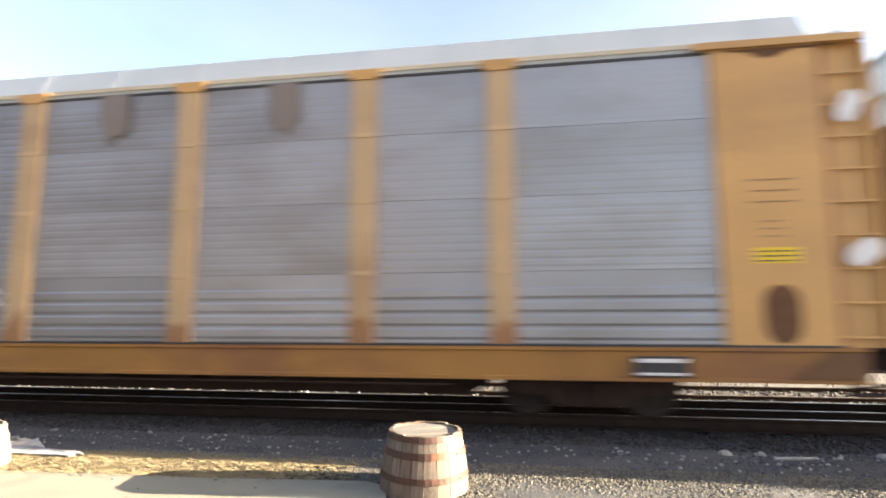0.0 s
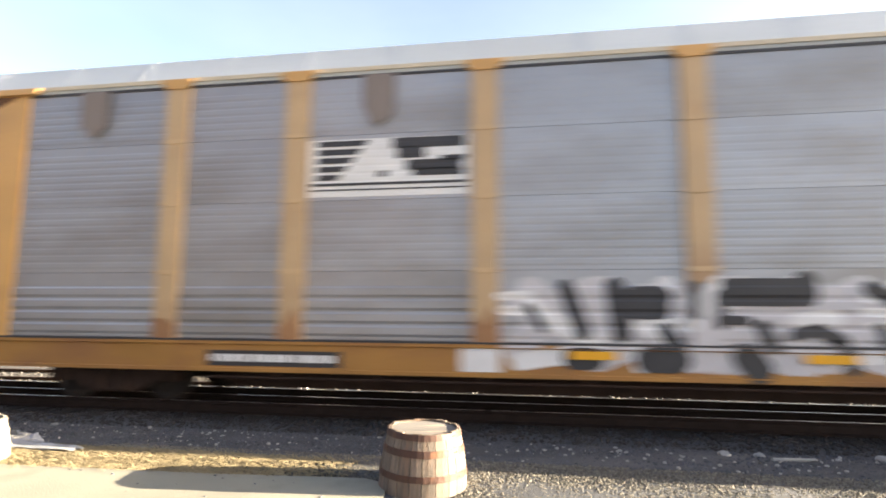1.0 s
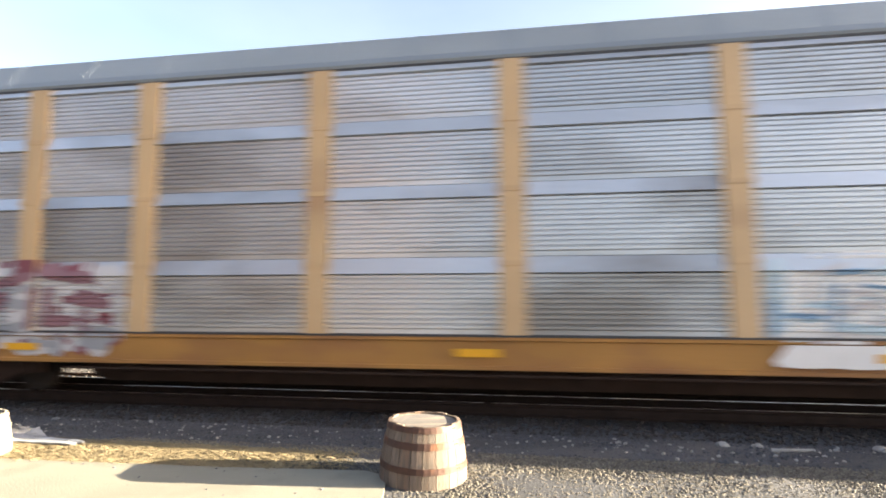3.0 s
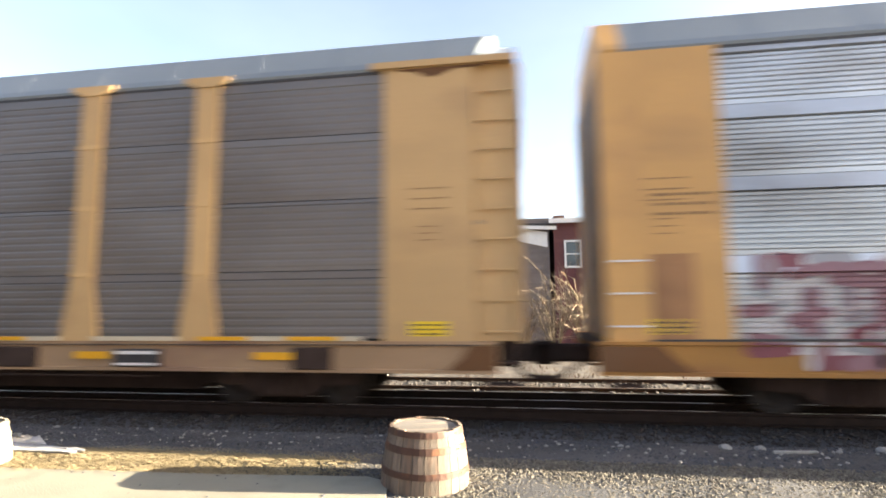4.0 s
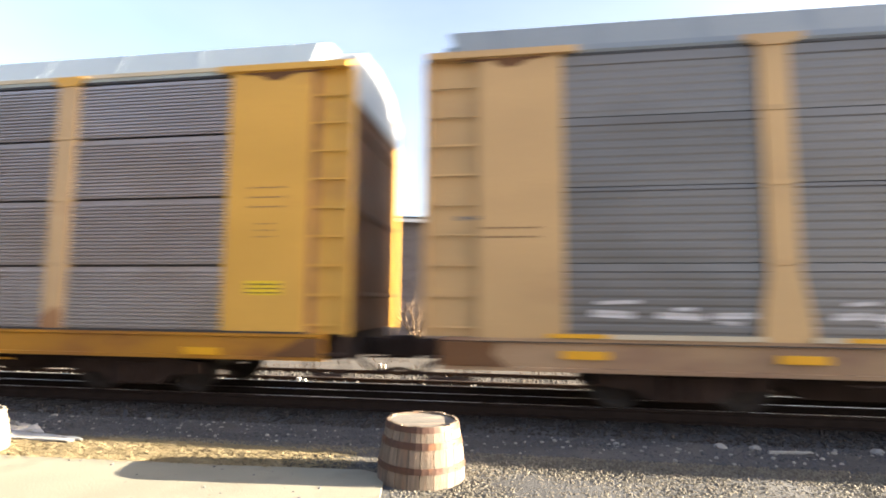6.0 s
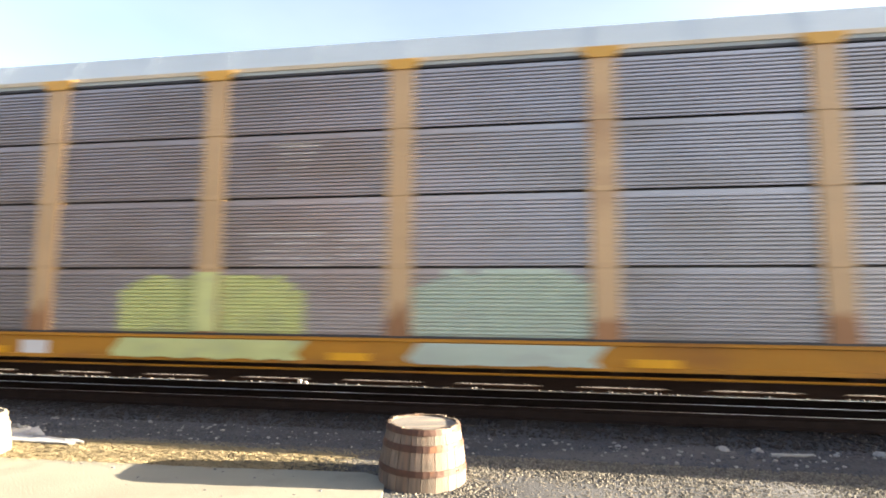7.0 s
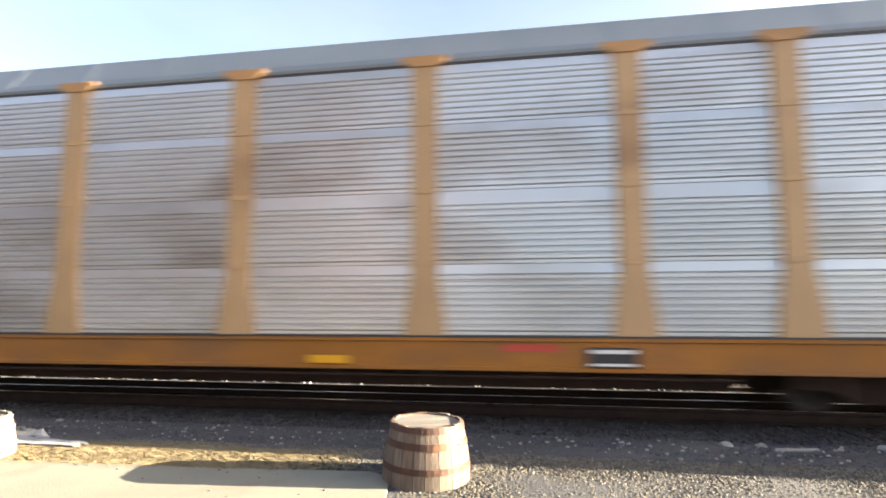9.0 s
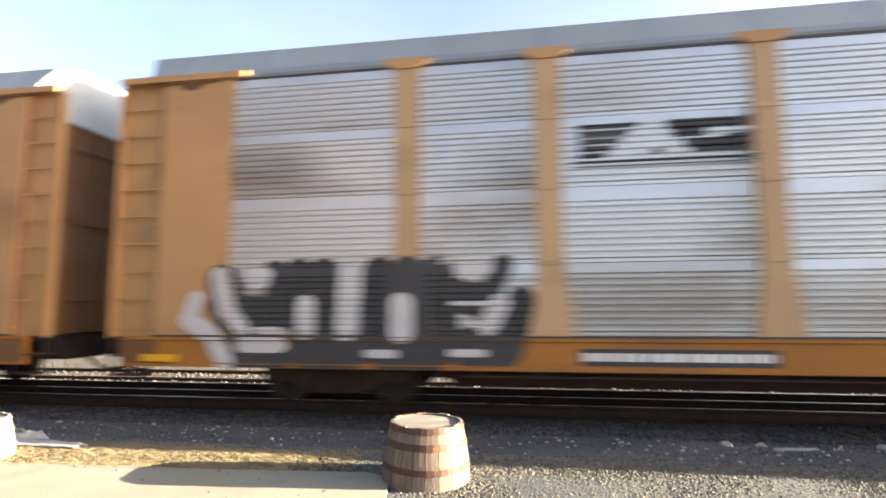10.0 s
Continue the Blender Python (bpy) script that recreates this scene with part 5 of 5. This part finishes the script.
flat(car, "patch", white_paint, 12.77, 13.35, 2.95, 3.06)
end_markings(car, 1, 41, 0.6)
reflectors(car, (-13.2, 12.5, 3.0), 0.66)
# car G, of which only the head comes into view
car = autorack("F", "rust-streaked orange autorack car at the tail", -156.9)
end_markings(car, 1, 51, 2.0)

# ---- beyond the track ----
maroon = material("maroon_siding", (0.13, 0.045, 0.045), 0.8, 0, 0.8, 1.5, fine=25, bump=0.2, spread=0.06)
brown_wall = material("grey_brown_siding", (0.20, 0.165, 0.15), 0.85, 0, 0.8, 1.5, fine=25, bump=0.2, spread=0.06)
trim = material("white_trim", (0.75, 0.74, 0.72), 0.6, 0, 0.9, 4, bump=0.1)
roofing = material("dark_roof_felt", (0.06, 0.055, 0.055), 0.95, 0, 0.7, 3, bump=0.5)
chimney_mat = material("chimney_brick", (0.20, 0.10, 0.075), 0.9, 0, 0.7, 6, bump=0.4)
bark = material("pale_dry_stems", (0.34, 0.27, 0.19), 0.9, 0, 0.6, 8, bump=0.3)
brush_mat = islands(material("bare_brown_brush", (0.22, 0.15, 0.10), 0.95, 0, 0.6, 4, bump=0.2), 0.4)
pole_mat = material("sunlit_pale_pole", (0.62, 0.58, 0.52), 0.7, 0, 0.85, 5, bump=0.2)
glass = bpy.data.materials.new("window_glass")
glass.use_nodes = True
gb = glass.node_tree.nodes["Principled BSDF"]
gb.inputs["Base Color"].default_value = (0.05, 0.06, 0.07, 1)
gb.inputs["Roughness"].default_value = 0.06
gb.inputs["Specular IOR Level"].default_value = 0.8


def house(x0, x1, y, depth, z0, z1, wall_mat, windows, label, rise=0.0):
    """A board-clad house; windows are (x, z, width, height) on the front."""
    ob = tagged(new("house"), label, "house")
    # the front is built round its openings: boards in runs between them
    front = part("wall", Shape().box(x0 + 0.2, x0 + 0.3, y + 0.16, y + 0.2, z0, z1), wall_mat, ob)
    z = z0
    while z < z1 - 0.01:
        top = min(z + 0.16, z1)
        cuts = sorted((wx - ww / 2, wx + ww / 2) for wx, wz, ww, wh in windows if wz < top and wz + wh > z)
        a = x0
        for c0, c1 in cuts + [(x1, x1)]:
            if c0 > a:
                part("board", Shape().run([(y - 0.03, z), (y + 0.15, z), (y + 0.15, top), (y, top)], a, c0), wall_mat, front)
            a = c1
        z = top
    for b in ((x0, x0 + 0.2, y + 0.15, y + depth), (x1 - 0.2, x1, y + 0.15, y + depth), (x0, x1, y + depth, y + depth + 0.2)):
        part("wall", Shape().box(*b, z0, z1), wall_mat, ob)
    if rise:
        s = Shape().slab([(x0 - 0.3, z1), (x1 + 0.4, z1 - rise), (x1 + 0.4, z1 - rise + 0.14), (x0 - 0.3, z1 + 0.14)], y - 0.4, y + depth + 0.4)
    else:
        s = Shape().box(x0 - 0.25, x1 + 0.25, y - 0.3, y + depth + 0.3, z1, z1 + 0.14)
    roof = part("roof", s, roofing, ob)
    if rise:
        s = Shape().slab([(x0 - 0.3, z1 - 0.2), (x1 + 0.4, z1 - rise - 0.2), (x1 + 0.4, z1 - rise), (x0 - 0.3, z1)], y - 0.44, y - 0.41)
    else:
        s = Shape().box(x0 - 0.27, x1 + 0.27, y - 0.36, y - 0.305, z1 - 0.1, z1 + 0.16)
    part("fascia", s, trim, roof)
    for wx, wz, ww, wh in windows:
        win = part("window", Shape().box(wx - ww / 2, wx + ww / 2, y + 0.08, y + 0.11, wz, wz + wh), glass, ob)
        f = Shape()
        t = 0.10
        f.box(wx - ww / 2 - t, wx - ww / 2, y - 0.06, y + 0.1, wz - t, wz + wh + t).box(wx + ww / 2, wx + ww / 2 + t, y - 0.06, y + 0.1, wz - t, wz + wh + t)
        f.box(wx - ww / 2, wx + ww / 2, y - 0.06, y + 0.1, wz + wh, wz + wh + t).box(wx - ww / 2, wx + ww / 2, y - 0.09, y + 0.1, wz - t, wz)
        f.box(wx - ww / 2, wx + ww / 2, y + 0.0, y + 0.07, wz + wh / 2 - 0.03, wz + wh / 2 + 0.03)
        part("frame", f, trim, win)
    return ob


h1 = house(1.7, 8.2, 30, 9, -0.5, 6.25, maroon, [(2.72, 3.75, 0.75, 1.35), (5.05, 3.75, 0.75, 1.35), (7.5, 3.6, 0.75, 1.35)], "two-storey maroon clapboard house with white-framed windows")
s = Shape().box(1.9, 2.5, 33, 33.6, 6.3, 7.0).box(1.85, 2.55, 32.95, 33.65, 7.0, 7.12)
part("chimney", s, chimney_mat, h1)
h2 = house(-9.5, 1.45, 30.3, 10, -0.5, 6.55, brown_wall, [(-1.25, 4.0, 0.8, 1.3), (-4.6, 4.0, 0.8, 1.3)], "grey-brown sided house with a chimney and pale trim", 0.55)
s = Shape().box(-3.9, -3.4, 30.5, 31.0, 6.3, 7.7).box(-3.95, -3.35, 30.45, 31.05, 7.7, 7.82)
part("chimney", s, chimney_mat, h2)
# a pale panel paints the sunlit patch under the roof line
part("gable_board", Shape().slab([(-0.9, 5.4), (1.35, 4.85), (1.35, 5.72), (-0.9, 6.1)], 30.2, 30.26), trim, h2, "pale panel painted as the sunlit part of the gable")
house(9.2, 20, 44, 9, -0.5, 4.9, maroon, [(11.5, 2.2, 1.0, 1.4)], "low maroon house farther down the street")
house(-40, -16, 36, 10, -0.5, 5.5, brown_wall, [(-22, 3.2, 0.9, 1.4), (-28, 3.2, 0.9, 1.4)], "long grey-brown house behind the railway")

s = Shape().box(-3.0, -0.6, 27.6, 27.75, -0.5, 0.72)
tagged(part("low_wall", s, trim), "low pale wall before the house", "wall", kind="structure")


# an unseen dark block on the camera's side, added to darken the steel's sheen
sheen_block = material("sheen_block", (0.11, 0.065, 0.05), 0.9, 0, 0.7, 1.0, fine=20, bump=0.3)
s = Shape().box(-85, -10.5, -28, -13.6, 0.05, 15.0)
tagged(part("building", s, sheen_block), "unseen dark brick block added to darken the steel's reflections", "building", kind="structure")


def pole(x, y, h, r, label):
    ob = new("utility_pole")
    ob.location = (x, y, -0.5)
    s = Shape()
    s.tube((0, 0, 0), (0.02, 0, h), r, r * 0.8, 10)
    part("shaft", s, pole_mat, ob)
    part("tip", Shape().tube((0.02, 0, h), (0.02, 0, h + 0.45), r * 0.35, r * 0.25, 8), under, ob)
    part("collar", Shape().tube((0, 0, 1.0), (0, 0, 1.25), r * 1.15, r * 1.15, 10), under, ob)
    return tagged(ob, label, "pole", group="poles behind the track")


pole(4.3, 25, 5.9, 0.16, "tall pale painted pole behind the track")
pole(5.55, 25.5, 5.2, 0.06, "thin pale pole behind the track")
pole(8.9, 27, 5.9, 0.05, "thin dark-tipped pole beyond the track")
for x, y, z in ((-4.75, 10.88, -0.36), (-3.85, 14.06, -0.4), (5.63, 16.47, -0.45)):
    ob = new("marker_post")
    ob.location = (x, y, z)
    part("stake", Shape().box(-0.04, 0.04, -0.03, 0.03, -0.1, 0.26), trim, ob)
    part("stake", Shape().box(0.10, 0.17, -0.03, 0.03, -0.1, 0.23), trim, ob)
    tagged(ob, "short white marker stakes beside the ballast", "stake", group="stakes beside the track")


def shrub(x, y, z, h, spread, stems, seed, mat, label):
    """Bare stems from one root that fork twice."""
    r = random.Random(seed)
    ob = new("shrub")
    ob.location = (x, y, z)
    main, twigs = Shape(), Shape()
    for i in range(stems):
        a = r.uniform(0, 6.28)
        tilt = r.uniform(0.05, spread)
        p = Vector((r.uniform(-0.2, 0.2), r.uniform(-0.2, 0.2), 0))
        d = Vector((math.cos(a) * tilt, math.sin(a) * tilt, 1)).normalized()
        l = h * r.uniform(0.55, 0.8)
        q = p + d * l
        main.tube(p, p + d * l * 0.5, 0.045, 0.032, 5).tube(p + d * l * 0.5, q, 0.032, 0.018, 5)
        for k in range(11):
            s0 = p + d * l * r.uniform(0.3, 1.0)
            e = (d + Vector((r.uniform(-1.0, 1.0), r.uniform(-0.8, 0.8), r.uniform(-1.0, 0.3)))).normalized()
            m = s0 + e * h * r.uniform(0.15, 0.32)
            twigs.tube(s0, m, 0.016, 0.009, 4)
            for _ in range(2):
                e2 = (e + Vector((r.uniform(-1.0, 1.0), r.uniform(-0.8, 0.8), r.uniform(-1.1, 0.4)))).normalized()
                twigs.tube(m, m + e2 * h * r.uniform(0.08, 0.2), 0.009, 0.004, 4)
    part("stem", main, mat, ob)
    tagged(part("twig", twigs, mat, ob), kind="stuff")
    return tagged(ob, label, "shrub", group="bare shrubs behind the track")


shrub(2.55, 22, -0.5, 4.2, 0.5, 12, 1, bark, "bare sunlit shrub with pale upright stems")
shrub(3.2, 22.4, -0.5, 3.8, 0.3, 9, 2, bark, "bare sunlit shrub with pale upright stems")
shrub(1.2, 22.5, -0.5, 3.4, 0.7, 10, 3, bark, "bare sunlit shrub with pale arching stems")
shrub(5.6, 24, -0.5, 4.8, 0.45, 12, 4, brush_mat, "brown bare brush beside the house")
shrub(6.6, 23.5, -0.5, 4.2, 0.6, 14, 5, bark, "tangled bare shrub with pale twigs")
shrub(-0.2, 23, -0.5, 2.6, 0.8, 9, 6, brush_mat, "brown bare brush beside the house")
for i in range(9):
    shrub(-26 + 2.6 * i + rng.uniform(-0.6, 0.6), 24 + rng.uniform(-1, 1), -0.5, rng.uniform(1.8, 3.2), 0.8, 8, 20 + i, brush_mat, "brown bare brush along the railway")

weeds = Shape()
for i in range(5000):
    x, y = rng.uniform(-22, 16), 14.3 + 7 * rng.random() ** 1.3
    if noise.noise((x * 0.7, y * 0.7, 4)) < -0.05:
        continue
    a, l = rng.uniform(0, 6.28), rng.uniform(0.06, 0.26)
    z = ground_z(y)
    weeds.poly([(x, y, z), (x + 0.015, y, z), (x + math.cos(a) * l * 0.6, y + math.sin(a) * l * 0.6, z + l)])
tagged(part("weeds", weeds, brush_mat), "dry pale weeds on the bank beyond the track", "weeds", kind="stuff")


def motions():
    for car, mid in moving:
        walk(car, [(0, pose(mid, TRACK_Y, 0)), (5, pose(mid + 5 * SPEED, TRACK_Y, 0)), (10, pose(mid + 10 * SPEED, TRACK_Y, 0))])
    step = math.degrees(SPEED / FPS / 0.42)
    for ws, x in wheels:
        walk(ws, [(i / FPS, pose(x, 0, 0.42, 0, step * i, 0)) for i in range(10 * FPS + 1)])


motions()
